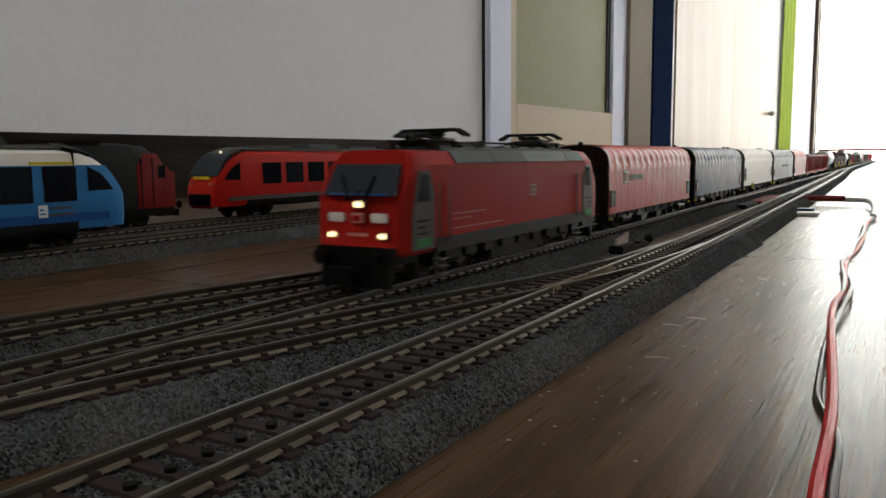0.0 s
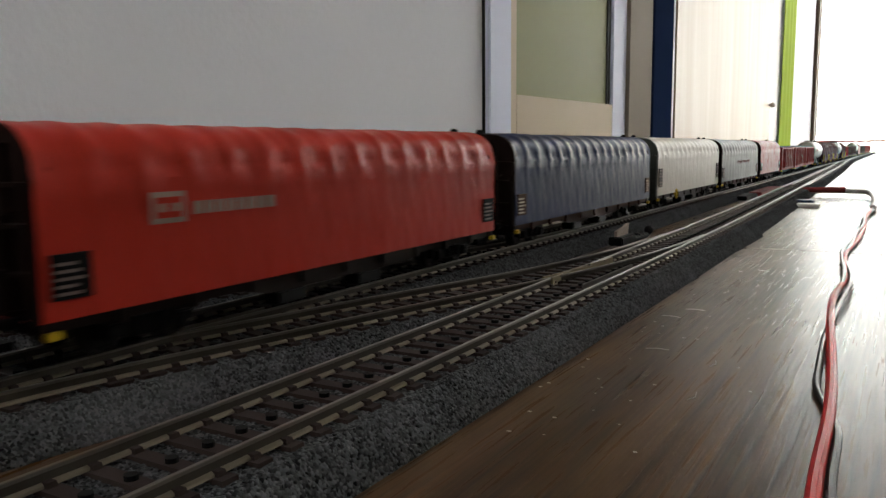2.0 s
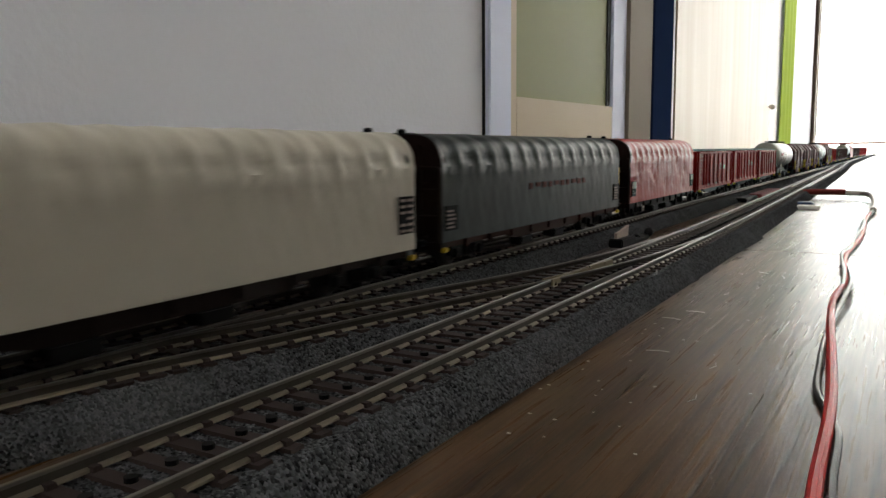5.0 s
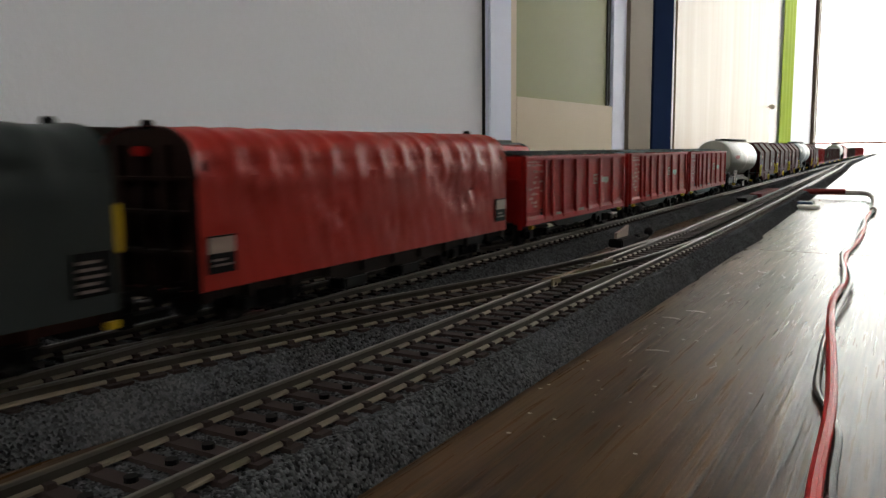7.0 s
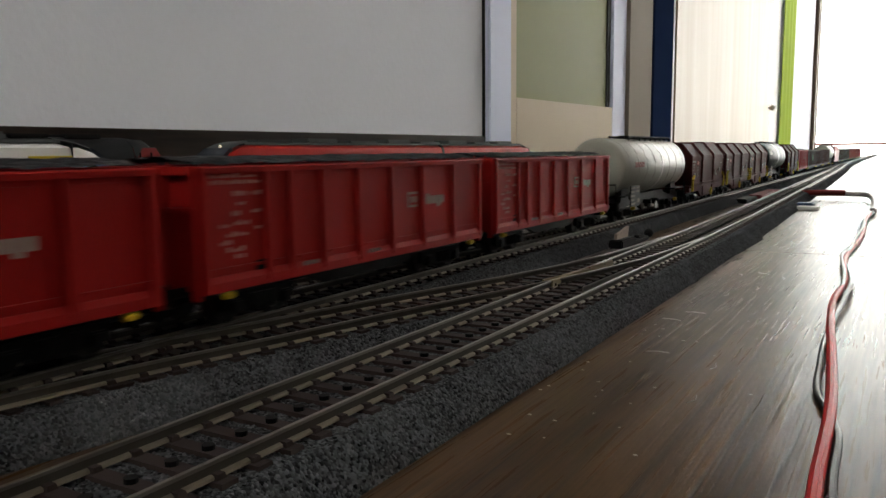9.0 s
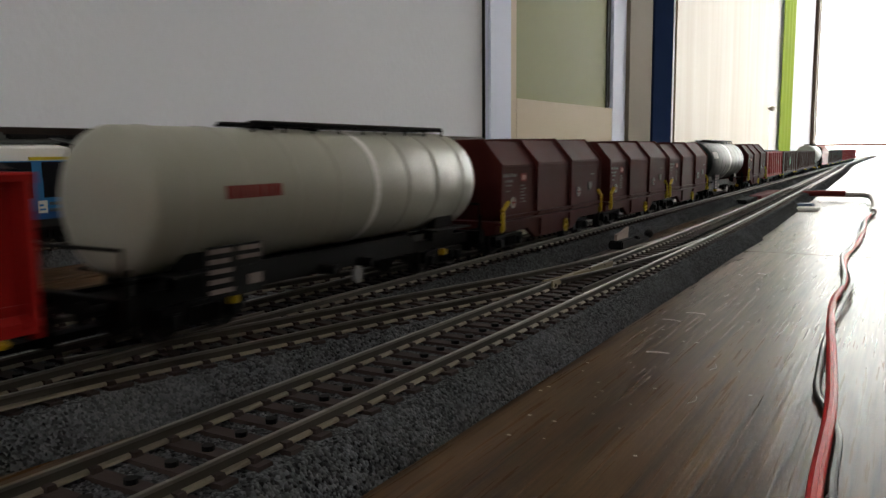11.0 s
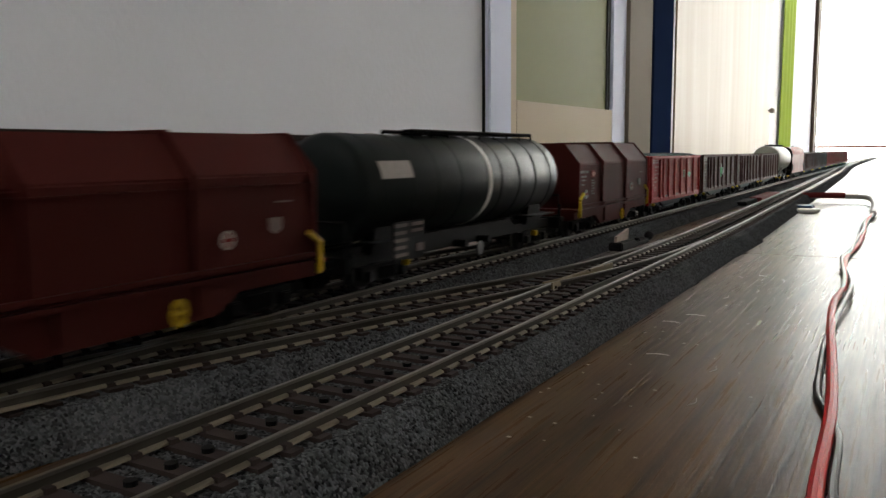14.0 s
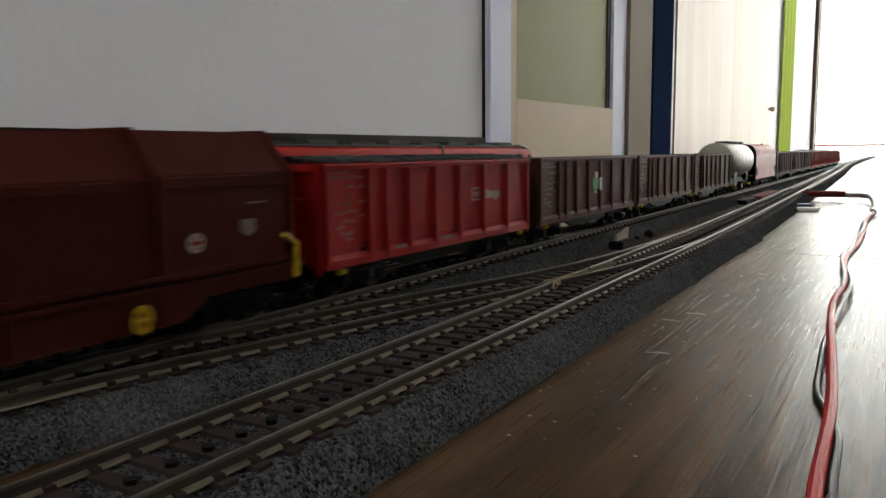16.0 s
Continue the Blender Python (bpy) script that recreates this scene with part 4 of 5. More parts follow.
    for a, b in ((0.225, 0.32), (0.44, 0.565)):
        bars(w, [(-half + length * a + 0.0035 + 0.0022 * k, -half + length * a + 0.0050 + 0.0022 * k, 0.0142, 0.0152) for k in range(3)], 0.01668, "dim", "lettering")
    if green:
        y = half * -0.05
        bars(w, [(y, y + 0.009, 0.0245, 0.0300), (y + 0.001, y + 0.006, 0.0222, 0.0240)], 0.0169, "green", "sign")
        bars(w, [(y + 0.010, y + 0.0125, 0.0235, 0.0300), (y + 0.003, y + 0.006, 0.0300, 0.0330)], 0.0169, "dull_white", "sign")
    elif material == "gon_red":
        y = -half
        sign_plate(w, 0.01575, y + 0.0858, y + 0.0914, 0.0258, 0.0306, "faded", "gon_red")
        bars(w, [(y + 0.0966 + k * 0.0024, y + 0.0986 + k * 0.0024, 0.0262 - 0.0010 * (k == 3), 0.0288 + 0.0008 * (k == 0)) for k in range(5)], 0.01575, "faded", "lettering")
    bogie(w, -half + 0.022, 0.0190)
    bogie(w, half - 0.022, 0.0190)
    buffers(w, half)
    coupler(w, half)
    return grow(w)


def hood_wagon(length, label):
    """A telescopic hood wagon: three overlapping faceted steel hoods, yellow grab rails."""
    half = length / 2
    w = thing("hood_wagon", label, "freight wagon", "wagons of the moving freight train")

    def prof(g):
        return [(0.0160 + g, 0.0165), (0.0164 + g, 0.0376 + g), (0.0085 + g * 0.6, 0.0474 + g), (-0.0085 - g * 0.6, 0.0474 + g), (-0.0164 - g, 0.0376 + g), (-0.0160 - g, 0.0165)]
    cuts = [(-half + 0.0045, -half * 0.35, 0.0), (-half * 0.38, half * 0.27, 0.0006), (half * 0.25, half - 0.0045, 0.0011)]
    for a, b, g in cuts:
        bm = bmesh.new()
        prism(bm, prof(g), a, b)
        bmesh.ops.bevel(bm, geom=bm.edges[:], offset=0.0004, segments=2, affect="EDGES")
        hd = part("hood", bm, "tel_brown", w)
        for y in (a, b - 0.0011):
            bm = bmesh.new()
            prism(bm, prof(g + 0.0006), y, y + 0.0011)
            part("hood_rim", bm, "tel_brown", hd)
        bm = bmesh.new()
        box(bm, 0.0160 + g, 0.0172 + g, a + 0.001, b - 0.001, 0.0172, 0.0182)
        part("hood_seam", bm, "tel_brown", hd)
        bm = bmesh.new()
        box(bm, 0.0162 + g, 0.0169 + g, a + 0.001, b - 0.001, 0.0358, 0.0363)
        part("hood_seam", bm, "tel_brown", hd)
    for s in (-1, 1):
        bm = bmesh.new()
        sideprism(bm, [(-half, 0.0118), (-half, 0.0164), (half, 0.0164), (half, 0.0118), (half * 0.5, 0.0118), (half * 0.36, 0.0070), (-half * 0.36, 0.0070), (-half * 0.5, 0.0118)], *sorted((s * 0.0140, s * 0.0160)))
        sideprism(bm, [(-half, 0.0150), (-half, 0.0160), (half, 0.0160), (half, 0.0150)], *sorted((s * 0.0160, s * 0.0176)))
        for k in (-2.0, 2.0):
            y = half * 0.14 * k
            box(bm, *sorted((s * 0.0160, s * 0.0168)), y - 0.0007, y + 0.0007, 0.0080, 0.0150)
        part("side_sill", bm, "tel_brown", w)
    bm = bmesh.new()
    box(bm, -0.0140, 0.0140, -half, half, 0.0110, 0.0164)
    part("underframe", bm, "tel_brown", w)
    for e in (-1, 1):
        y = e * (half - 0.0035)
        bm = bmesh.new()
        tube(bm, [(0.0178, y, 0.0130), (0.0178, y, 0.0195), (0.0178, y + e * 0.0004, 0.0205), (0.0178, y - e * 0.0046, 0.0236)], 0.0008, 8)
        rbox(bm, 0.0168, 0.0182, y - 0.0009, y + 0.0009, 0.0122, 0.0168, 0.0004)
        part("grab_rail", bm, "yellow", w, "yellow grab rail and step")
    bm = bmesh.new()
    yw = half * 0.17
    tube(bm, [(0.0172, yw + 0.0020 * math.cos(a * math.pi / 10), 0.0098 + 0.0027 * math.sin(a * math.pi / 10)) for a in range(21)], 0.0005, 6)
    box(bm, 0.0168, 0.0174, yw - 0.0020, yw + 0.0020, 0.0095, 0.0101)
    box(bm, 0.0168, 0.0174, yw - 0.0003, yw + 0.0003, 0.0071, 0.0125)
    tube(bm, [(0.0150, yw, 0.0098), (0.0174, yw, 0.0098)], 0.0006, 6)
    part("handwheel", bm, "yellow", w, "yellow brake handwheel")
    x = 0.01635
    y = -half
    rng = random.Random(17)

    def words(y0, y1, z0, z1, n):
        """A line of small worn letters as n plain bars."""
        st = (y1 - y0) / n
        return [(y0 + st * k, y0 + st * (k + rng.uniform(0.55, 0.8)), z0, z1 - rng.uniform(0, 0.25) * (z1 - z0)) for k in range(n)]
    bars(w, words(y - 0.0060 + 0.0107, y - 0.0060 + 0.0253, 0.0333, 0.0347, 9), x, "dim", "lettering")
    bars(w, words(y - 0.0060 + 0.0140, y - 0.0060 + 0.0215, 0.0312, 0.0322, 4) + words(y - 0.0060 + 0.0150, y - 0.0060 + 0.0210, 0.0296, 0.0304, 3) + words(y - 0.0060 + 0.0150, y - 0.0060 + 0.0195, 0.0274, 0.0282, 2), x, "dim", "lettering")
    for k in range(6):
        bars(w, words(y - 0.0060 + 0.0290, y - 0.0060 + 0.0330 + 0.0012 * (k % 2), 0.0292 - k * 0.0013, 0.0299 - k * 0.0013, 3), x, "dim", "lettering")
    bars(w, [(y - 0.0060 + 0.0288, y - 0.0060 + 0.0343, 0.0312, 0.0344)], x, "orange_red", "sign")
    bars(w, [(y - 0.0060 + 0.0297, y - 0.0060 + 0.0334, 0.0319, 0.0337)], x + 0.0002, "pinkish", "sign")
    for yy, zz, xx in ((y + 0.0160, 0.0230, x), (half - 0.0364, 0.0242, 0.0181)):
        bm = bmesh.new()
        lathe_x(bm, [(xx - 0.0003, 0.0022), (xx, 0.0022)], 18, yy, zz)
        dsc = part("disc", bm, "dull_white", w, "white disc with red mark")
        bars(dsc, [(yy - 0.0016, yy + 0.0016, zz - 0.0004, zz + 0.0004), (yy - 0.0004, yy + 0.0004, zz - 0.0016, zz + 0.0016)], xx, "orange_red")
    bm = bmesh.new()
    yy = half - 0.020
    loft(bm, [[(0.0173, yy - 0.0022, 0.0282), (0.0173, yy + 0.0022, 0.0282), (0.0173, yy + 0.0022, 0.0254), (0.0173, yy, 0.0242), (0.0173, yy - 0.0022, 0.0254)],
              [(0.0178, yy - 0.0022, 0.0282), (0.0178, yy + 0.0022, 0.0282), (0.0178, yy + 0.0022, 0.0254), (0.0178, yy, 0.0242), (0.0178, yy - 0.0022, 0.0254)]])
    part("shield", bm, "dim", w, "pale shield sign")
    bars(w, [(half - 0.020, half - 0.014, 0.0318, 0.0322)], 0.0177, "dim", "lettering")
    bogie(w, -half + 0.021, 0.0190)
    bogie(w, half - 0.021, 0.0190)
    buffers(w, half)
    coupler(w, half)
    return grow(w)


def tank_wagon(length, material, seam, label, sign=None, band="white", rings_at=7, bright_mid=True, mid_at=0, mid_shift=0.0):
    """A bogie tank wagon: cylinder with dished ends, seams, top walkway and frame."""
    half = length / 2
    w = thing("tank_wagon", label, "freight wagon", "wagons of the moving freight train")
    R, cz, n = 0.0169, 0.0330, 48
    hb = half - 0.006

    def ring(y, r):
        return [(r * math.cos(2 * math.pi * k / n), y, cz + r * math.sin(2 * math.pi * k / n)) for k in range(n)]
    bm = bmesh.new()
    ends = [(0.0, 0.30), (0.0006, 0.62), (0.0015, 0.85), (0.0028, 0.96), (0.0044, 1.0)]
    loft(bm, [ring(-hb + d, R * f) for d, f in ends] + [ring(hb - d, R * f) for d, f in ends[::-1]])
    tk = part("tank", bm, material, w, "", True)
    for k in range(rings_at):
        y = -hb + 0.012 + (2 * hb - 0.024) * k / (rings_at - 1)
        bm = bmesh.new()
        mid = bright_mid and k == rings_at // 2 + mid_at
        ww = 0.0014 if mid else 0.0005
        y += mid_shift if mid else 0.0
        loft(bm, [ring(y - ww, R + 0.0001), ring(y - ww, R + 0.00018), ring(y + ww, R + 0.00018), ring(y + ww, R + 0.0001)], caps=False)
        part("band", bm, band if mid else seam, tk, "bright middle band" if mid else "")
    # walkway and dome on top
    top = cz + R
    bm = bmesh.new()
    for s in (-1, 1):
        tube(bm, [(s * 0.0060, -hb * 0.42, top + 0.0014), (s * 0.0060, hb * 0.88, top + 0.0014)], 0.0005, 6)
        for k in range(9):
            y = -hb * 0.42 + hb * 1.30 * k / 8
            tube(bm, [(s * 0.0060, y, top - 0.002), (s * 0.0060, y, top + 0.0014)], 0.0004, 6)
    for k in range(26):
        y = -hb * 0.42 + hb * 1.30 * k / 25
        box(bm, -0.0060, 0.0060, y - 0.0012, y + 0.0012, top + 0.0005, top + 0.0010)
    part("walkway", bm, "black", w)
    bm = bmesh.new()
    for y in (-hb * 0.30, -hb * 0.05):
        tube(bm, [(0, y, top - 0.001), (0, y, top + 0.0012)], 0.0042, 16)
        tube(bm, [(0, y, top + 0.0012), (0, y, top + 0.0020)], 0.0030, 16)
    part("hatch", bm, "black", w)
    bm = bmesh.new()
    box(bm, -0.0074, 0.0074, -half * 0.95, half * 0.95, 0.0105, 0.0125)
    fm = part("underframe", bm, "black", w)
    for s in (-1, 1):
        bm = bmesh.new()
        sideprism(bm, [(-half, 0.0100), (-half, 0.0136), (-half * 0.5, 0.0136), (-half * 0.45, 0.0164), (half * 0.45, 0.0164), (half * 0.5, 0.0136), (half, 0.0136), (half, 0.0100)], *sorted((s * 0.0074, s * 0.0100)))
        part("side_beam", bm, "black", fm)
        for e in (-1, 1):
            bm = bmesh.new()
            sideprism(bm, [(e * half * 0.60, 0.0130), (e * half * 0.80, 0.0130), (e * half * 0.77, 0.0215), (e * half * 0.63, 0.0215)], *sorted((s * 0.0085, s * 0.0120)))
            part("saddle", bm, "black", fm)
            bm = bmesh.new()
            box(bm, *sorted((s * 0.0095, s * 0.0166)), e * half * 0.70 - 0.012, e * half * 0.70 + 0.012, 0.0166, 0.0172)
            part("catwalk", bm, "black", fm)
    for e in (-1, 1):
        bm = bmesh.new()
        box(bm, -0.0150, 0.0150, *sorted((e * half, e * (half - 0.0030))), 0.0095, 0.0140)
        eb = part("end_beam", bm, "black", fm)
        bm = bmesh.new()
        tube(bm, [(0.0140, e * (half - 0.001), 0.0138), (0.0140, e * (half - 0.001), 0.0240), (-0.0140, e * (half - 0.001), 0.0240), (-0.0140, e * (half - 0.001), 0.0138)], 0.0005, 6)
        part("end_railing", bm, "black", w)
        bm = bmesh.new()
        tube(bm, [(0.0150, e * (half - 0.002), 0.0060), (0.0150, e * (half - 0.002), 0.0200)], 0.0006, 6)
        part("grab_rail", bm, "black", w)
    bm = bmesh.new()
    for y in (-half * 0.12, half * 0.1):
        tube(bm, [(-0.0100, y, 0.0110), (0.0150, y, 0.0110)], 0.0014, 10)
    part("pipe", bm, "black", w)
    bm = bmesh.new()
    lathe_x(bm, [(0.0150, 0.0026), (0.0156, 0.0026)], 14, 0.0, 0.0085)
    part("valve_gear", bm, "steel", w, "dull steel valve wheel")
    for e in (-1, 1):
        bm = bmesh.new()
        rbox(bm, 0.0140, 0.0164, e * half * 0.62 - 0.001, e * half * 0.62 + 0.001, 0.0085, 0.0105, 0.0003)
        part("lashing_ring", bm, "yellow", w, "yellow lashing ring")
    bm = bmesh.new()
    yy = -half * 0.62
    box(bm, 0.0161, 0.0165, yy - 0.009, yy + 0.009, 0.0105, 0.0225)
    pl = part("data_plate", bm, "black", w)
    bars(pl, [(yy - 0.0084, yy - 0.001 - 0.0008 * (k % 2), 0.0208 - k * 0.0023, 0.0219 - k * 0.0023) for k in range(5)] + [(yy + 0.001, yy + 0.0085, 0.0208, 0.0219), (yy + 0.001, yy + 0.0085, 0.0188, 0.0198), (yy + 0.004, yy + 0.0085, 0.0125, 0.0150)], 0.0165, "dim")
    if sign:
        kind, y0, y1, z0, z1, mt = sign
        bm = bmesh.new()
        m_ = 6 if kind == "letters" else 5
        for k in range(m_):
            a = y0 + (y1 - y0) * k / m_
            b = a + (y1 - y0) / m_ * 0.82
            ra, rb = math.asin((z0 - cz) / R), math.asin((z1 - cz) / R)
            pts = [(math.cos(ra + (rb - ra) * j / 6), math.sin(ra + (rb - ra) * j / 6)) for j in range(7)]
            o = [(c * (R + 0.0003), cz + s * (R + 0.0003)) for c, s in pts] + [(c * (R - 0.0002), cz + s * (R - 0.0002)) for c, s in pts[::-1]]
            prism(bm, o, a, b)
        part("lettering", bm, mt, w)
    bogie(w, -half + 0.024, 0.0190)
    bogie(w, half - 0.024, 0.0190)
    buffers(w, half)
    coupler(w, half)
    return grow(w)


# ---- locomotive ----
def electric_loco(label):
    half = 0.0945
    w = thing("electric_locomotive", label, "locomotive")

    def front(z):
        """How far the cab front lies back at height z."""
        return 0.0 if z < 0.0295 else (z - 0.0295) * 0.62

    def ring(y, wx, e=0):
        prof = [(0.0150, 0.0118), (0.0165, 0.0135), (0.0165, 0.0250), (0.0165, 0.0300), (0.0163, 0.0408), (0.0132, 0.0450), (0.0100, 0.0457)]
        full = prof + [(-x, z) for x, z in prof[::-1]]
        return [(x * wx, y - e * front(z) if e else y, z) for x, z in full]
    bm = bmesh.new()
    rings = []
    for d, f in ((0.0, 0.93), (0.0010, 0.965), (0.0035, 0.985), (0.009, 1.0), (0.020, 1.0)):
        rings.append([(x, y, z) for x, y, z in ring(-half + d, f, -1 if d < 0.013 else 0)])
    for d, f in ((0.020, 1.0), (0.009, 1.0), (0.0035, 0.985), (0.0010, 0.965), (0.0, 0.93)):
        rings.append([(x, y, z) for x, y, z in ring(half - d, f, 1 if d < 0.013 else 0)])
    loft(bm, rings)
    bd = part("body", bm, "loco_red", w, "traffic red body shell", True)
    # grey lower band along the sides
    for s in (-1, 1):
        bm = bmesh.new()
        box(bm, *sorted((s * 0.0160, s * 0.0168)), -half + 0.022, half - 0.010, 0.0118, 0.0165)
        part("skirt_band", bm, "loco_grey", w)
        for k in range(10):
            y = -half + 0.028 + k * 0.0155
            bm = bmesh.new()
            rbox(bm, *sorted((s * 0.0150, s * 0.0166)), y, y + (0.009 if k % 3 else 0.012), 0.0085, 0.0117, 0.0003)
            part("equipment_box", bm, "black", w)
        for e in (-1, 1):
            # light grey cab swoosh, cab window, door line
            bm = bmesh.new()
            y0 = e * (half - 0.0035)
            y1 = e * (half - 0.0210)
            x0, x1 = s * 0.01652, s * 0.0168
            prof = [(y0 - e * 0.003, 0.0135), (y0 - e * 0.0035, 0.0260), (y0 - e * 0.0075, 0.0388), (y1 + e * 0.0032, 0.0388), (y1, 0.0320), (y1, 0.0135)]
            sideprism(bm, prof, x0, x1)
            cp = part("cab_panel", bm, "light_grey", w, "light grey cab side panel")
            bm = bmesh.new()
            prof = [(y0 - e * 0.0068, 0.0290), (y0 - e * 0.0092, 0.0378), (y1 + e * 0.0042, 0.0378), (y1 + e * 0.0036, 0.0290)]
            sideprism(bm, prof, s * 0.01675, s * 0.0171)
            part("side_window", bm, "darkglass", cp)
            bars(cp, [sorted((y0 - e * 0.006, y1 + e * 0.004)) + [0.0225, 0.0232], sorted((y0 - e * 0.006, y1 + e * 0.006)) + [0.0205, 0.0211], sorted((y0 - e * 0.006, y1 + e * 0.005)) + [0.0185, 0.0190]], s * 0.0168, "black")
            bars(cp, [sorted((y0 - e * 0.006, y1 + e * 0.003)) + [0.0145, 0.0172]], s * 0.0168, "green")
            bm = bmesh.new()
            yh = e * (half - 0.0235)
            tube(bm, [(s * 0.0172, yh, 0.0150), (s * 0.0172, yh, 0.0350)], 0.0003, 6)
            tube(bm, [(s * 0.0172, e * (half - 0.0305), 0.0150), (s * 0.0172, e * (half - 0.0305), 0.0350)], 0.0003, 6)
            part("handrail", bm, "steel", w)
            bm = bmesh.new()
            yy = e * (half - 0.0270)
            for z in (0.0036, 0.0062, 0.0088):
                box(bm, *sorted((s * 0.0140, s * 0.0170)), yy - 0.003, yy + 0.003, z, z + 0.0005)
            for q in (-0.003, 0.003):
                box(bm, *sorted((s * 0.0150, s * 0.0155)), yy + q - 0.0003, yy + q + 0.0003, 0.0036, 0.0118)
            part("ladder", bm, "steel", w)
    bars(w, [(-half + 0.034, -half + 0.060, 0.0236, 0.0240), (-half + 0.034, -half + 0.048, 0.0218, 0.0222), (-half + 0.034, -half + 0.075, 0.0186, 0.0190)], 0.0165, "pinkish", "lettering")
    sign_plate(w, 0.0165, 0.0080, 0.0140, 0.0272, 0.0318, "faded", "loco_red")
    # vent stripe along upper side
    for s in (-1, 1):
        bm = bmesh.new()
        box(bm, *sorted((s * 0.0164, s * 0.0167)), -half + 0.034, half - 0.024, 0.0390, 0.0394)
        part("seam", bm, "loco_red", w)
        # sloped roof panels
        for k, (a, b, mt) in enumerate(((-0.0575, -0.026, "roof_dark"), (-0.0255, 0.004, "roof_dark"), (0.0045, 0.052, "roof_grey"), (0.0525, 0.0740, "roof_dark"))):
            bm = bmesh.new()
            loft(bm, [[(s * 0.0166, y, 0.0412), (s * 0.0135, y, 0.0454), (s * 0.0131, y, 0.0451), (s * 0.0160, y, 0.0409)] for y in (a, b)])
            part("roof_panel", bm, mt, w)
    bm = bmesh.new()
    rbox(bm, -0.0118, 0.0118, -half + 0.034, half - 0.024, 0.0448, 0.0466, 0.0006)
    for k in range(7):
        y = -0.055 + k * 0.0175
        rbox(bm, -0.0085, 0.0085, y, y + 0.010, 0.0464, 0.0474, 0.0004)
    rf = part("roof", bm, "roof_grey", w, "grey roof deck with equipment")
    bm = bmesh.new()
    for k in range(9):
        y = -0.062 + k * 0.015
        x = 0.006 if k % 2 else -0.006
        for j in range(3):
            tube(bm, [(x, y, 0.0464 + j * 0.0011), (x, y, 0.0471 + j * 0.0011)], 0.0013 if j % 2 == 0 else 0.0009, 10)
    tube(bm, [(0.006, -0.06, 0.0488), (0.006, 0.06, 0.0488)], 0.00025, 6)
    tube(bm, [(-0.006, -0.04, 0.0488), (-0.006, 0.07, 0.0488)], 0.00025, 6)
    part("roof_insulator", bm, "black", rf)
    for yc, e in ((-0.052, 1), (0.052, -1)):
        bm = bmesh.new()
        for s in (-1, 1):
            tube(bm, [(s * 0.0075, yc - 0.011, 0.0490), (s * 0.0075, yc + 0.011, 0.0490)], 0.0006, 6)
            for q in (-0.009, 0.009):
                tube(bm, [(s * 0.0075, yc + q, 0.0462), (s * 0.0075, yc + q, 0.0492)], 0.0011, 8)
        tube(bm, [(-0.0075, yc + e * 0.010, 0.0492), (0.0075, yc + e * 0.010, 0.0492)], 0.0009, 6)
        rbox(bm, -0.0075, 0.0075, yc - 0.006, yc + 0.006, 0.0470, 0.0496, 0.0005)
        pf = part("pantograph", bm, "black", w, "folded black pantograph")
        for sx in (-0.0095, 0.0095):
            for q in (-0.010, 0.010):
                bm = bmesh.new()
                for j in range(3):
                    tube(bm, [(sx, yc + q, 0.0462 + j * 0.0010), (sx, yc + q, 0.0467 + j * 0.0010)], 0.0016 if j != 1 else 0.0011, 10)
                part("insulator", bm, "rust", pf, "", True)
        bm = bmesh.new()
        tube(bm, [(0.0, yc - e * 0.011, 0.0500), (0.0, yc + e * 0.004, 0.0515)], 0.0011, 8)
        rbox(bm, -0.005, 0.005, yc + e * 0.0065 - 0.0015, yc + e * 0.0065 + 0.0015, 0.0505, 0.0522, 0.0004)
        part("spring_box", bm, "black", pf)
        for s in (-1, 1):
            bm = bmesh.new()
            tube(bm, [(s * 0.0060, yc + e * 0.010, 0.0495), (s * 0.0040, yc - e * 0.012, 0.0508), (s * 0.0062, yc + e * 0.006, 0.0526)], 0.0007, 6)
            part("arm", bm, "black", pf)
        for q in (0.004, 0.0075):
            bm = bmesh.new()
            tube(bm, [(-0.0150, yc + e * q, 0.0508), (-0.0110, yc + e * q, 0.0530), (0.0110, yc + e * q, 0.0530), (0.0150, yc + e * q, 0.0508)], 0.0007, 6)
            part("contact_strip", bm, "black", pf)
    # cab fronts
    for e in (-1, 1):
        yf = e * half

        def fy(z, out=0.0):
            return yf - e * front(z) + e * out
        bm = bmesh.new()
        loft(bm, [[(-0.0139, fy(0.0312, 0.0004), 0.0312), (0.0139, fy(0.0312, 0.0004), 0.0312), (0.0128, fy(0.0412, 0.0004), 0.0412), (-0.0128, fy(0.0412, 0.0004), 0.0412)],
                  [(-0.0139, fy(0.0312, -0.001), 0.0312), (0.0139, fy(0.0312, -0.001), 0.0312), (0.0128, fy(0.0412, -0.001), 0.0412), (-0.0128, fy(0.0412, -0.001), 0.0412)]])
        ws = part("windscreen", bm, "screen", w)
        bm = bmesh.new()
        box(bm, -0.0006, 0.0006, *sorted((fy(0.036, -0.0035), fy(0.0312, 0.0006))), 0.0312, 0.0330)
        for s in (-1, 1):
            tube(bm, [(s * 0.0030, fy(0.0300, 0.0008), 0.0300), (s * 0.0065 - 0.002, fy(0.0375, 0.0010), 0.0375)], 0.00055, 6)
        part("wiper", bm, "black", ws)
        bm = bmesh.new()
        box(bm, -0.0115, 0.0115, *sorted((fy(0.0318, 0.0003), fy(0.0318, 0.0007))), 0.0314, 0.0320)
        part("sill_strip", bm, "rc_blue2", ws, "blue reflecting strip")
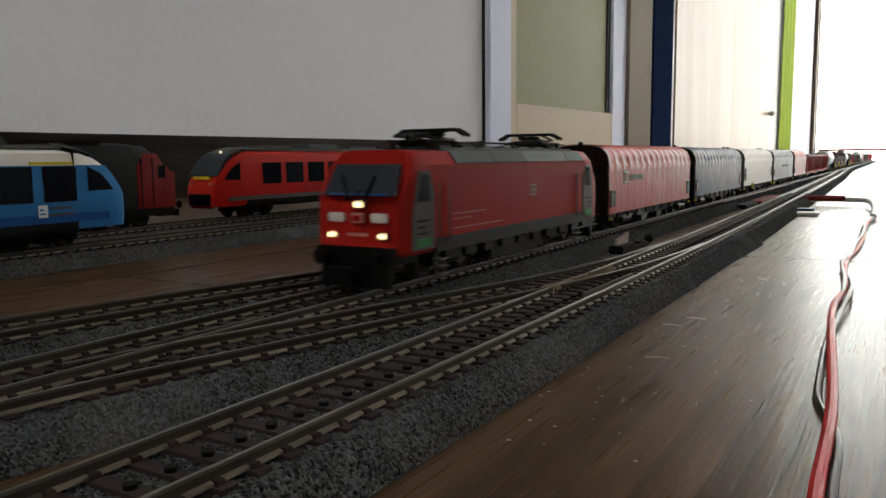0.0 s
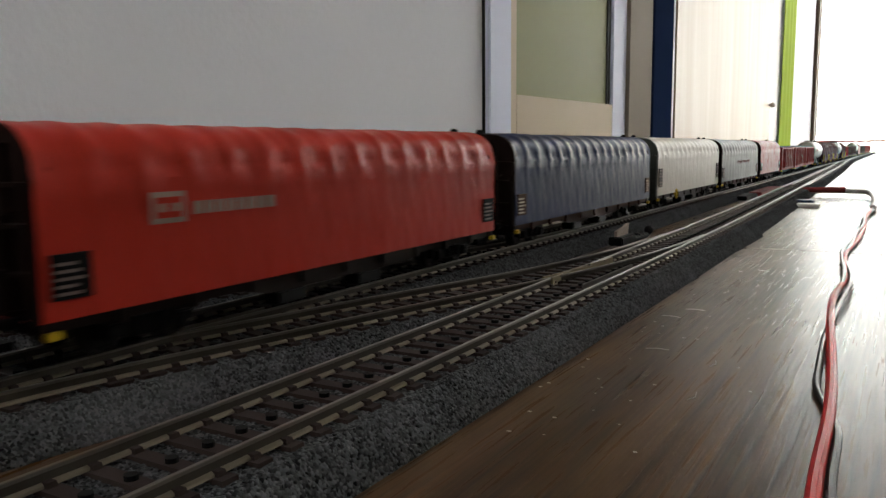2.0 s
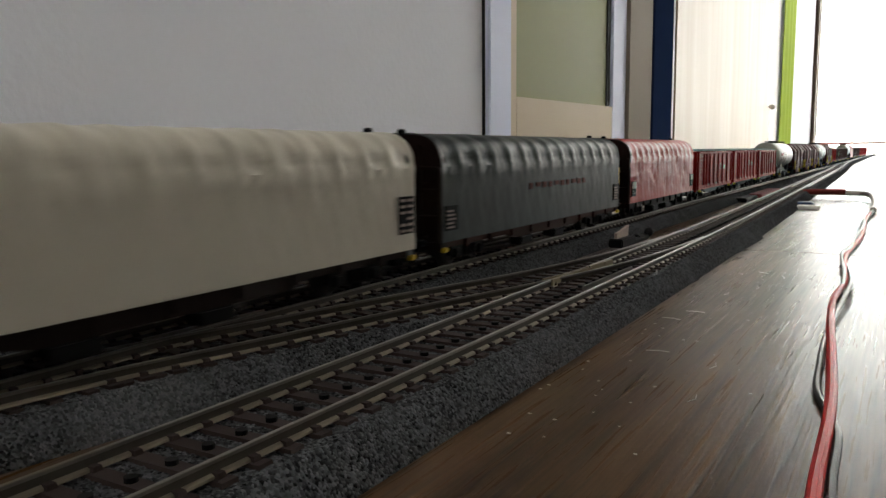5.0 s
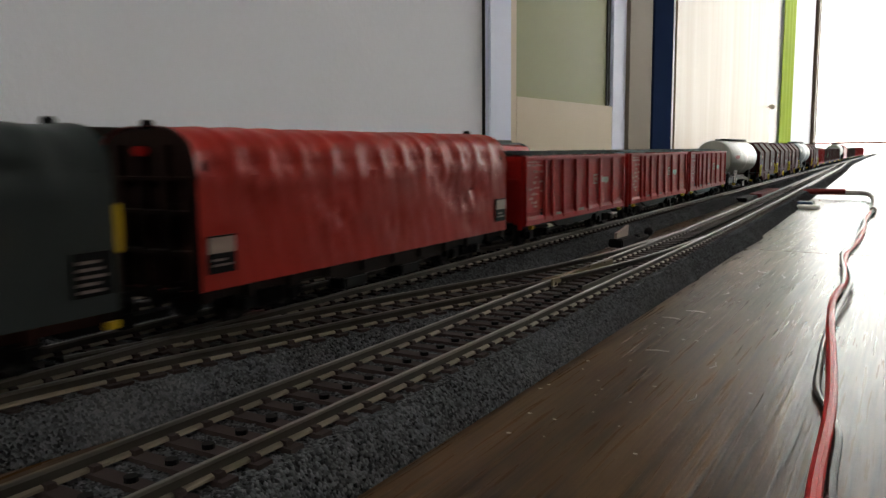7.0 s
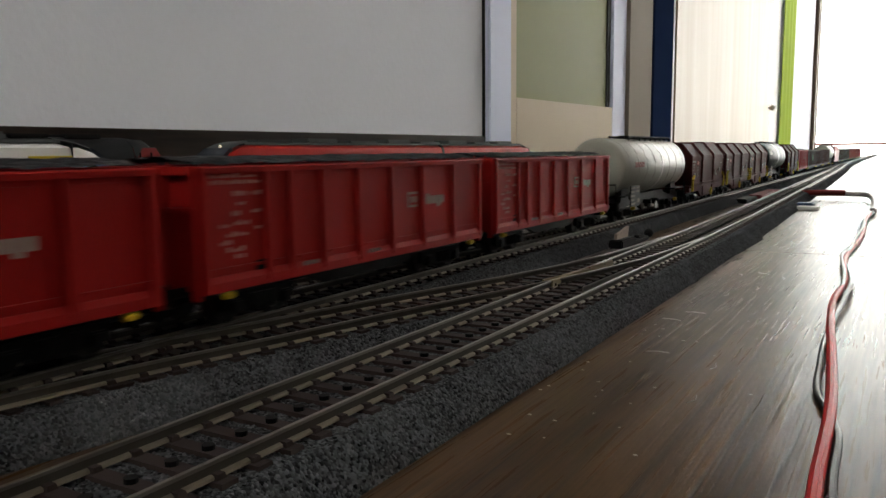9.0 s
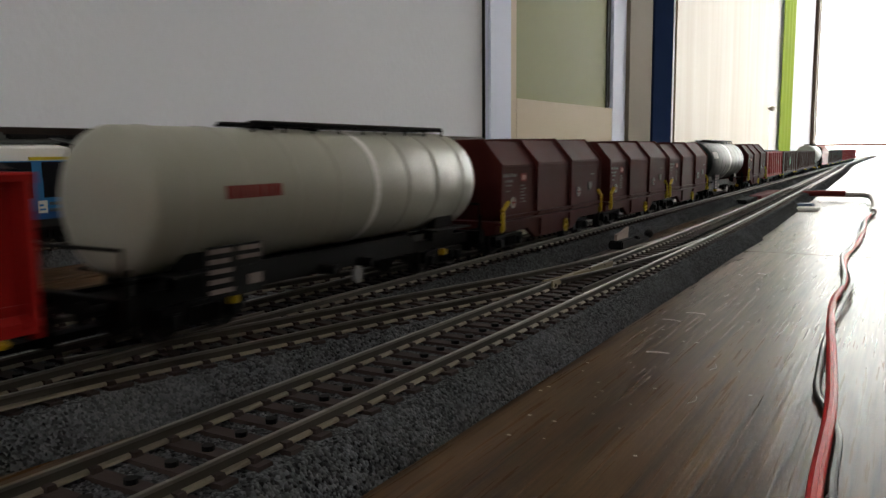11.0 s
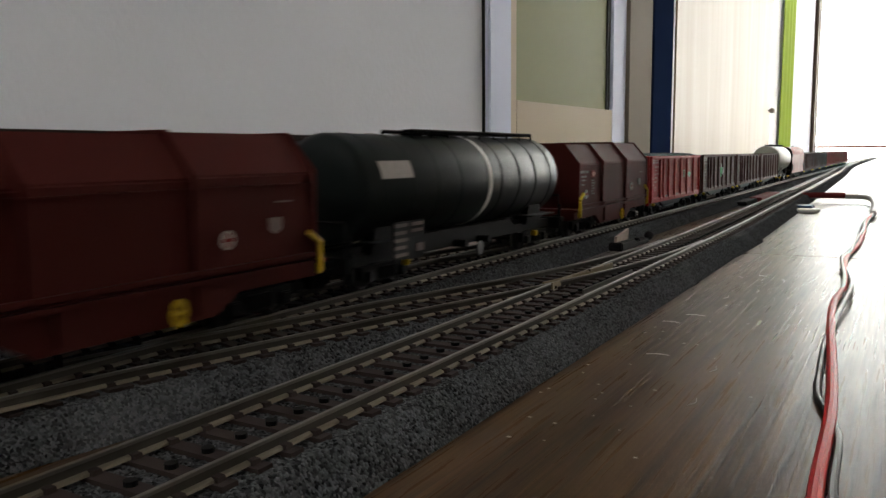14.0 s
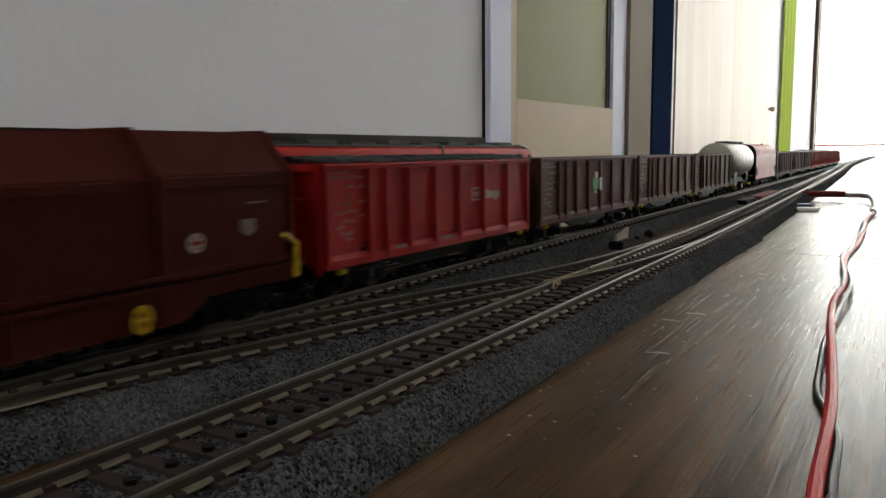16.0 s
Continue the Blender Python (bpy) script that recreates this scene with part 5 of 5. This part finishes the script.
        for x, z, sx, sz in ((-0.0098, 0.0187, 0.0017, 0.0009), (0.0098, 0.0187, 0.0017, 0.0009), (0.0008, 0.0286, 0.0019, 0.0011)):
            bm = bmesh.new()
            rbox(bm, x - sx - 0.0006, x + sx + 0.0006, *sorted((yf - e * 0.001, yf + e * 0.0006)), z - sz - 0.0005, z + sz + 0.0005, 0.0006)
            hl = part("headlight", bm, "black", w)
            bm = bmesh.new()
            rbox(bm, x - sx, x + sx, *sorted((yf, yf + e * 0.0009)), z - sz, z + sz, 0.0005)
            part("lens", bm, "lamp_warm" if e < 0 else "light_grey", hl, "lit warm white lens" if e < 0 else "")
        for x in (-0.0084, 0.0084):
            bm = bmesh.new()
            rbox(bm, x - 0.0030, x + 0.0030, *sorted((yf - e * 0.001, yf + e * 0.0006)), 0.0228, 0.0258, 0.0004)
            part("marker_panel", bm, "white", w, "pale square marker panel")
        bm = bmesh.new()
        rbox(bm, -0.0024, 0.0024, *sorted((yf - e * 0.001, yf + e * 0.0006)), 0.0226, 0.0258, 0.0003)
        sg = part("sign", bm, "pinkish", w)
        bm = bmesh.new()
        box(bm, -0.0017, 0.0017, *sorted((yf, yf + e * 0.0009)), 0.0233, 0.0251)
        part("sign_field", bm, "loco_red", sg)
        bm = bmesh.new()
        box(bm, -0.0038, 0.0038, *sorted((yf, yf + e * 0.0003)), 0.0184, 0.0194)
        part("marking", bm, "pinkish", w)
        bm = bmesh.new()
        loft(bm, [[(-0.0150, yf + e * 0.002, 0.0098), (0.0150, yf + e * 0.002, 0.0098), (0.0150, yf + e * 0.002, 0.0150), (-0.0150, yf + e * 0.002, 0.0150)],
                  [(-0.0150, yf - e * 0.012, 0.0098), (0.0150, yf - e * 0.012, 0.0098), (0.0150, yf - e * 0.012, 0.0150), (-0.0150, yf - e * 0.012, 0.0150)]])
        bb = part("buffer_beam", bm, "black", w)
        bm = bmesh.new()
        loft(bm, [[(-0.0130, yf + e * 0.003, 0.0022), (0.0130, yf + e * 0.003, 0.0022), (0.0130, yf + e * 0.002, 0.0098), (-0.0130, yf + e * 0.002, 0.0098)],
                  [(-0.0130, yf + e * 0.000, 0.0022), (0.0130, yf + e * 0.000, 0.0022), (0.0130, yf - e * 0.002, 0.0098), (-0.0130, yf - e * 0.002, 0.0098)]])
        part("rail_guard", bm, "black", bb)
        bm = bmesh.new()
        for x in (-0.004, 0.0, 0.004):
            tube(bm, [(x, yf + e * 0.0025, 0.0120), (x, yf + e * 0.0045, 0.0095), (x, yf + e * 0.0040, 0.0060)], 0.0006, 6)
        part("brake_hose", bm, "black", bb)
    bogie(w, -half + 0.040, 0.030, True)
    bogie(w, half - 0.040, 0.030, True)
    bm = bmesh.new()
    rbox(bm, -0.0140, 0.0140, -0.026, 0.026, 0.0040, 0.0118, 0.001)
    part("transformer_box", bm, "black", w)
    buffers(w, half + 0.001, 0.0122)
    coupler(w, half)
    return grow(w, 0.965)


# ---- parked railcars ----
def railcar(name, label, length, nose_at, paint, roof, low, kind, side=""):
    """A low-floor railcar along y with a rounded sloping nose at each end; nose_at lists which ends (-1, 1) are rounded."""
    half = length / 2
    w = thing(name, label, "railcar")

    def prof(f, top):
        h = 0.0107 + (top - 0.0107)
        p = [(0.0150, 0.0085), (0.0165, 0.0120), (0.0166, 0.0270), (0.0164, 0.0385), (0.0150, 0.0440), (0.0105, 0.0472), (0.0050, 0.0480)]
        full = p + [(-x, z) for x, z in p[::-1]]
        return [(x * f, min(z, top) if z > 0.03 else z) for x, z in full]
    def fw(d):
        """Half width of the body at d from the nose."""
        return 0.0166 * float(np.interp(d, [q[0] for q in steps], [q[1] for q in steps]))
    steps = [(0.0, 0.74, 0.0215), (0.0008, 0.80, 0.0245), (0.003, 0.87, 0.0285), (0.0075, 0.93, 0.0340), (0.013, 0.97, 0.0395), (0.019, 0.99, 0.0432), (0.027, 1.0, 0.0460), (0.036, 1.0, 0.0480)]

    def ringset(e):
        out = []
        for d, f, top in steps:
            out.append([(x, e * (half - d), min(z, top - 0.0004 * i % 1)) for i, (x, z) in enumerate(prof(f, top))])
        return out
    bm = bmesh.new()
    rs = []
    rs += ringset(-1) if -1 in nose_at else [[(x, -half, z) for x, z in prof(1, 0.048)]]
    rs += ringset(1)[::-1] if 1 in nose_at else [[(x, half, z) for x, z in prof(1, 0.048)]]
    loft(bm, rs)
    ob = part("body", bm, paint, w, "", True)
    if side:
        ob.data.materials.append(M[side])
        for f in ob.data.polygons:
            if f.center.z < 0.0384 and abs(f.normal.x) > 0.2:
                f.material_index = 1
    bm = bmesh.new()
    prism(bm, [(0.0140, 0.0068), (0.0162, 0.0086), (0.01675, 0.0122), (-0.01675, 0.0122), (-0.0162, 0.0086), (-0.0140, 0.0068)], -half + 0.030, half - 0.030)
    part("skirt", bm, low, w)
    for k in range(max(3, int(length / 0.06))):
        y = -half + 0.05 + k * 0.058
        if y < half - 0.06:
            bm = bmesh.new()
            rbox(bm, -0.0105, 0.0105, y, y + 0.040, 0.0470, 0.0512 if k % 2 else 0.0498, 0.0012)
            part("roof_unit", bm, roof, w)
    bm = bmesh.new()
    prism(bm, [(0.0120, 0.0462), (0.0106, 0.0478), (-0.0106, 0.0478), (-0.0120, 0.0462)], -half + 0.034, half - 0.034)
    part("roof", bm, roof, w)
    for e in nose_at:
        # windscreen band over the nose
        bm = bmesh.new()
        pts = []
        for d, z in ((0.0036, 0.0292), (0.0075, 0.0345), (0.0125, 0.0397), (0.0185, 0.0435)):
            ww = 0.0140 if d < 0.01 else 0.0136
            pts.append([(-ww, e * (half - d + 0.0004), z + 0.0004), (ww, e * (half - d + 0.0004), z + 0.0004), (ww, e * (half - d - 0.002), z - 0.001), (-ww, e * (half - d - 0.002), z - 0.001)])
        loft(bm, pts)
        part("windscreen", bm, "screen", w)
        bm = bmesh.new()
        loft(bm, [[(-ww, e * (half - d), z + 0.0005), (ww, e * (half - d), z + 0.0005), (ww * 0.9, e * (half - d), z + 0.0012), (-ww * 0.9, e * (half - d), z + 0.0012)]
                  for d, z, ww in ((0.0187, 0.0428, 0.0136), (0.027, 0.0456, 0.0126), (0.038, 0.0474, 0.0112))])
        part("roof_cap", bm, roof, w, "grey roof fairing over the windscreen", True)
        bm = bmesh.new()
        rbox(bm, -0.0120, 0.0120, *sorted((e * (half - 0.004), e * (half + 0.0012))), 0.0075, 0.0190, 0.0018)
        part("nose_skirt", bm, "black" if kind == "red" else low, w)
        for s in (-1, 1):
            bm = bmesh.new()
            rbox(bm, s * 0.0100 - 0.0014, s * 0.0100 + 0.0014, *sorted((e * (half - 0.004), e * (half + 0.0004))), 0.0232, 0.0248, 0.0005)
            part("headlight", bm, "pinkish" if (kind == "red" and e < 0) else "light_grey", w)
            # front side window, wedge-shaped
            bm = bmesh.new()
            poly = [(0.0085, 0.0265), (0.0115, 0.0300), (0.0160, 0.0345), (0.0235, 0.0378), (0.0235, 0.0262)]
            loft(bm, [[(s * (fw(d) + o), e * (half - d), z) for d, z in poly] for o in (-0.001, 0.0003)])
            part("cab_window", bm, "darkglass", w)
        bm = bmesh.new()
        box(bm, -0.0020, 0.0020, *sorted((e * (half + 0.001), e * (half + 0.007))), 0.0110, 0.0145)
        part("coupling", bm, "black", w)
    return w


# blue and white railcar, nose towards +y
L = 0.44
blue = railcar("railcar", "blue and white regional railcar parked on a siding", L, (1,), "rc_white", "roof_grey", "diesel_grey", "blue", "rc_blue")
blue.matrix_world = pose(-0.374, 0.2785 - L / 2, RAIL_Z) @ Matrix.Diagonal((1, 1, 1.06, 1))
h = L / 2
for s in (-1, 1):
    bm = bmesh.new()
    sideprism(bm, [(-h + 0.001, 0.0122), (h - 0.012, 0.0122), (h - 0.012, 0.0162), (h - 0.06, 0.0162), (-h + 0.001, 0.0180)], *sorted((s * 0.0160, s * 0.01672)))
    part("stripe", bm, "rc_blue2", blue)
    for a, b in ((h - 0.048, h - 0.030), (h - 0.074, h - 0.053), (h - 0.098, h - 0.078), (h - 0.130, h - 0.102), (h - 0.165, h - 0.134)):
        bm = bmesh.new()
        rbox(bm, *sorted((s * 0.0160, s * 0.0169)), a, b, 0.0215, 0.0380, 0.0006)
        part("window", bm, "darkglass", blue)
    bm = bmesh.new()
    box(bm, *sorted((s * 0.0158, s * 0.0167)), h - 0.054, h - 0.0315, 0.0388, 0.0402)
    part("stripe", bm, "rc_yellow", blue, "yellow stripe above the windows")
    bm = bmesh.new()
    box(bm, *sorted((s * 0.0140, s * 0.01665)), h - 0.0312, h - 0.0309, 0.0386, 0.0455)
    part("door_seam", bm, "black", blue)
bars(blue, [(h - 0.0512, h - 0.0464, 0.0150, 0.0206)], 0.01672, "white", "sign")
bars(blue, [(h - 0.0505, h - 0.0475, 0.0162, 0.0170), (h - 0.0505, h - 0.0485, 0.0180, 0.0190)], 0.01686, "rc_blue", "sign")
bars(blue, [(h - 0.0452 + k * 0.0013, h - 0.0442 + k * 0.0013, 0.0184, 0.0198) for k in range(9)] + [(h - 0.0452 + k * 0.0012, h - 0.0443 + k * 0.0012, 0.0154, 0.0168) for k in range(11)], 0.01672, "light_grey", "lettering")
bogie(blue, h - 0.045, 0.024)
bogie(blue, -h + 0.05, 0.024)

# red railcar of two parts, nose towards -y
L = 0.555
red = railcar("railcar", "bright red two car regional railcar parked on a siding", L, (-1, 1), "rc_red", "roof_grey", "black", "red")
red.matrix_world = pose(-0.437, 0.401 + L / 2, RAIL_Z) @ Matrix.Diagonal((1, 1, 1.07, 1))
h = L / 2
for s in (-1, 1):
    for k in range(18):
        a = -h + 0.047 + k * 0.0262
        if abs(a + 0.010 - 0.040) < 0.014:
            continue
        bm = bmesh.new()
        rbox(bm, *sorted((s * 0.0160, s * 0.0169)), a, a + 0.0205, 0.0225, 0.0378, 0.0006)
        part("window", bm, "darkglass", red)
    bm = bmesh.new()
    box(bm, *sorted((s * 0.0155, s * 0.01685)), -h + 0.012, h - 0.012, 0.0122, 0.0150)
    part("stripe", bm, "light_grey", red, "light grey lower stripe")
bm = bmesh.new()
prism(bm, [(0.0150, 0.0100), (0.0169, 0.0122), (0.0168, 0.0400), (0.0150, 0.0446), (0.0105, 0.0478), (-0.0105, 0.0478), (-0.0150, 0.0446), (-0.0168, 0.0400), (-0.0169, 0.0122), (-0.0150, 0.0100)], 0.038, 0.042)
part("bellows", bm, "black", red)
bm = bmesh.new()
box(bm, -0.0080, 0.0080, -h + 0.0015, -h + 0.0040, 0.0268, 0.0288)
part("destination_display", bm, "rc_yellow", red, "yellow destination display")
bm = bmesh.new()
bmesh.ops.create_uvsphere(bm, u_segments=10, v_segments=6, radius=0.0011, matrix=pose(0.001, -h + 0.020, 0.0450))
part("lamp", bm, "lamp_dim", red, "small lit top lamp", True)
bogie(red, -h + 0.045, 0.024)
bogie(red, 0.040, 0.024)
bogie(red, h - 0.045, 0.024)

# dark diesel with red cab, nose towards +y
die = thing("diesel_locomotive", "anthracite and deep red diesel locomotive parked behind the railcar", "locomotive")
L, h = 0.22, 0.11
die.matrix_world = pose(-0.437, 0.3665 - h, RAIL_Z)


def die_ring(y, f, top):
    p = [(0.0160, 0.0120), (0.0167, 0.0150), (0.0166, 0.0400), (0.0140, 0.0475), (0.0080, 0.0525), (0.0030, 0.0535)]
    return [(x * f, y, min(z, top)) for x, z in p + [(-x, z) for x, z in p[::-1]]]


bm = bmesh.new()
loft(bm, [die_ring(-h, 1, 0.0535), die_ring(h - 0.032, 1, 0.0535)])
part("body", bm, "diesel_grey", die, "", True)
bm = bmesh.new()
loft(bm, [die_ring(h - 0.0318, 1.003, 0.0470), die_ring(h - 0.014, 1.0, 0.0470), die_ring(h - 0.0085, 0.98, 0.0395), die_ring(h - 0.0055, 0.96, 0.0360), die_ring(h - 0.001, 0.93, 0.0350), die_ring(h, 0.86, 0.0330)])
cab = part("cab", bm, "diesel_red", die, "deep red cab", True)
bm = bmesh.new()
loft(bm, [die_ring(h - 0.0318, 1.004, 0.0537), die_ring(h - 0.020, 0.98, 0.0520), die_ring(h - 0.013, 0.9, 0.0475)])
bmesh.ops.delete(bm, geom=[v for v in bm.verts if v.co.z < 0.039], context="VERTS")
part("cab_roof", bm, "diesel_grey", die, "", True)
for s in (-1, 1):
    for a, b in ((h - 0.0160, h - 0.0095),):
        bm = bmesh.new()
        rbox(bm, *sorted((s * 0.0155, s * 0.0171)), a, b, 0.0310, 0.0400, 0.0008)
        part("cab_window", bm, "darkglass", cab)
    bm = bmesh.new()
    box(bm, *sorted((s * 0.0160, s * 0.0170)), h - 0.0285, h - 0.0280, 0.0140, 0.0440)
    box(bm, *sorted((s * 0.0160, s * 0.0170)), h - 0.0200, h - 0.0195, 0.0140, 0.0440)
    part("door_seam", bm, "black", cab)
bm = bmesh.new()
for k in range(5):
    rbox(bm, -0.0090, 0.0090, -h + 0.010 + k * 0.034, -h + 0.034 + k * 0.034, 0.0525, 0.0552, 0.0008)
part("roof_fan", bm, "black", die)
bogie(die, h - 0.040, 0.030, True)
bogie(die, -h + 0.040, 0.030, True)
buffers(die, h, 0.0130)
coupler(die, h)
bm = bmesh.new()
box(bm, -0.0140, 0.0140, -h, h - 0.001, 0.0070, 0.0122)
part("frame", bm, "black", die)

# ---- dust ----
rng = random.Random(21)
bm = bmesh.new()
for k in range(140):
    y = rng.uniform(0.12, 0.75)
    x = -0.070 + abs(rng.gauss(0, 0.020))
    if x > 0.0:
        continue
    s, a = rng.uniform(0.0002, 0.0005), rng.uniform(0, 3)
    quad(bm, [(x + s * math.cos(a + q) * 1.3, y + s * math.sin(a + q), 0.0003) for q in (0, 1.5, 3.1, 4.6)])
for k in range(10):
    x, y, a = -0.062 + rng.uniform(0, 0.03), rng.uniform(0.15, 0.45), rng.uniform(0, 3)
    tube(bm, [(x + 0.003 * q * math.cos(a + 0.3 * q), y + 0.003 * q * math.sin(a + 0.3 * q), 0.0004) for q in range(3)], 0.00008, 5)
tagged(part("dust", bm, "white"), "pale dust flecks and fibres on the floor", "dust", "", "stuff")

# ---- the freight train ----
TRAIN = []


def in_train(ob, u0, u1):
    """Puts a vehicle into the train; u0, u1: its ends along the track at the clip's start."""
    TRAIN.append((ob, ((u0 + u1) / 2 - 0.0065) * SCALE_UP))


in_train(electric_loco("traffic red electric locomotive with folded pantographs and lit headlamps"), 0.2098, 0.3922)
in_train(tarp_wagon(0.1855, "tarp_red", "red tarpaulin covered wagon with pale faded lettering", 15, logo=True), 0.4110, 0.5965)
in_train(tarp_wagon(0.197, "tarp_blue", "navy blue tarpaulin covered wagon", 16, frame_mat="rust", plates=("rust", "faded")), 0.6140, 0.8110)
in_train(tarp_wagon(0.1925, "tarp_white", "off white tarpaulin covered wagon with yellow handwheel", 15, ends="end_grey", handwheel=True, big_plate=True), 0.8285, 1.0210)
in_train(tarp_wagon(0.194, "tarp_grey", "dark grey tarpaulin covered wagon", 14, stripe=True, frame_mat="rust", yellow_tag=True), 1.0370, 1.2310)
in_train(tarp_wagon(0.1579, "tarp_red2", "plain bright red tarpaulin covered wagon", 13, bright_clip=False, crumple=4.0, plates=("black", "two_tone"), red_marker=True), 1.2513, 1.4092)
g1 = gondola(0.1347, "gon_red", "red open freight wagon loaded with coal")
in_train(g1, 1.4273, 1.5620)
in_train(copy_thing(g1, pose(0, 0, 0)), 1.5740, 1.7087)
in_train(copy_thing(g1, pose(0, 0, 0)), 1.7208, 1.8555)
in_train(tank_wagon(0.159, "tank_cream", "seam", "cream white tank wagon with red lettering", ("letters", -0.0516, -0.0326, 0.0330, 0.0360, "orange_red"), "rc_white", 8), 1.8745, 2.0335)
t1 = hood_wagon(0.122, "oxide brown telescopic hood wagon with yellow grab rails")
in_train(t1, 2.0420, 2.1640)
in_train(copy_thing(t1, pose(0, 0, 0)), 2.1735, 2.2955)
in_train(copy_thing(t1, pose(0, 0, 0)), 2.2970, 2.4190)
in_train(tank_wagon(0.164, "tank_dark", "seam_dark", "dark green grey tank wagon with white sign and band", ("letters", -0.0655, -0.0478, 0.0360, 0.0412, "dull_white"), "rc_white", 9, mid_at=0, mid_shift=0.0060), 2.4305, 2.5945)
in_train(copy_thing(t1, pose(0, 0, 0)), 2.6085, 2.7305)
in_train(copy_thing(g1, pose(0, 0, 0)), 2.7405, 2.8752)
b1 = gondola(0.140, "gon_brown", "dark brown open freight wagon with green sign", green=True, load=False)
in_train(b1, 2.8870, 3.0270)
b2 = gondola(0.140, "gon_brown", "dark brown open freight wagon", load=False)
in_train(b2, 3.0340, 3.1740)
in_train(copy_thing(b2, pose(0, 0, 0)), 3.1800, 3.3200)
in_train(tank_wagon(0.134, "tank_cream", "seam", "pale tank wagon shining in the daylight", None, "seam", 6), 3.3260, 3.4600)
in_train(tarp_wagon(0.150, "tarp_red2", "red tarpaulin covered wagon near the train's end", 12, bright_clip=False), 3.4680, 3.6180)
for k in range(3):
    in_train(copy_thing(b2, pose(0, 0, 0)), 3.628 + k * 0.147, 3.768 + k * 0.147)
for k in range(5):
    in_train(copy_thing(g1, pose(0, 0, 0)), 4.07 + k * 0.147, 4.2047 + k * 0.147)

# ---- floor of laminate planks ----
FL = thing("floor", "dark brown laminate plank floor with glossy wood grain", "floor")
tagged(FL, kind="structure")
PW, PL = 0.193, 1.285
pm = {}
rng = random.Random(11)
for i in range(-7, 13):
    x0 = -0.118 + i * PW
    shift = 0.442 if i == 0 else rng.uniform(0, PL)
    for j in range(-3, 6):
        y0 = shift + j * PL
        # boards are cut off under the walls
        ya, yb = max(0.0, -1.68 - y0), min(PL, END_Y + 0.11 - y0)
        if yb - ya < 0.01 or x0 + PW < min(wall_x(-1.6), wall_x(END_Y)) - 0.02 or x0 > RIGHT_X:
            continue
        wide = min(PW, RIGHT_X + 0.11 - x0)
        key = (round(ya, 4), round(yb, 4), round(wide, 4))
        if key not in pm:
            bm = bmesh.new()
            g = 0.0004
            box(bm, g, wide - g, ya + g, yb - g, -0.012, 0.0, 0.00035)
            pm[key] = finish(bm, "plank", "floor")
        share("plank", pm[key], FL, (x0, y0, 0))
slab("floor_base", "seal", -1.4, RIGHT_X + 0.1, -1.7, END_Y + 0.12, -0.05, -0.0125, "dark underlay beneath the planks", "floor")

SPEED = 0.1605 * SCALE_UP


def on_main(y):
    return pose(path_c(y), y, RAIL_Z, 0, 0, -math.degrees(math.atan((path_c(y + 0.05) - path_c(y - 0.05)) / 0.1)))


TIMES = [0, 0.1, 0.3, 0.6] + [1 + 0.5 * k for k in range(29)] + [15.4, 15.7, 15.9, 16]


def motions():
    for ob, u in TRAIN:
        walk(ob, [(t, on_main(u - SPEED * t)) for t in TIMES])
        for fr in ob.children:
            for ws in fr.children:
                if ws.name.startswith("wheelset") and u < 2.9:
                    r, at = ws.location.z, ws.location.copy()
                    walk(ws, [(k / 30, pose(at.x, at.y, at.z, math.degrees(SPEED * k / 30 / r) % 360)) for k in range(481)])


motions()
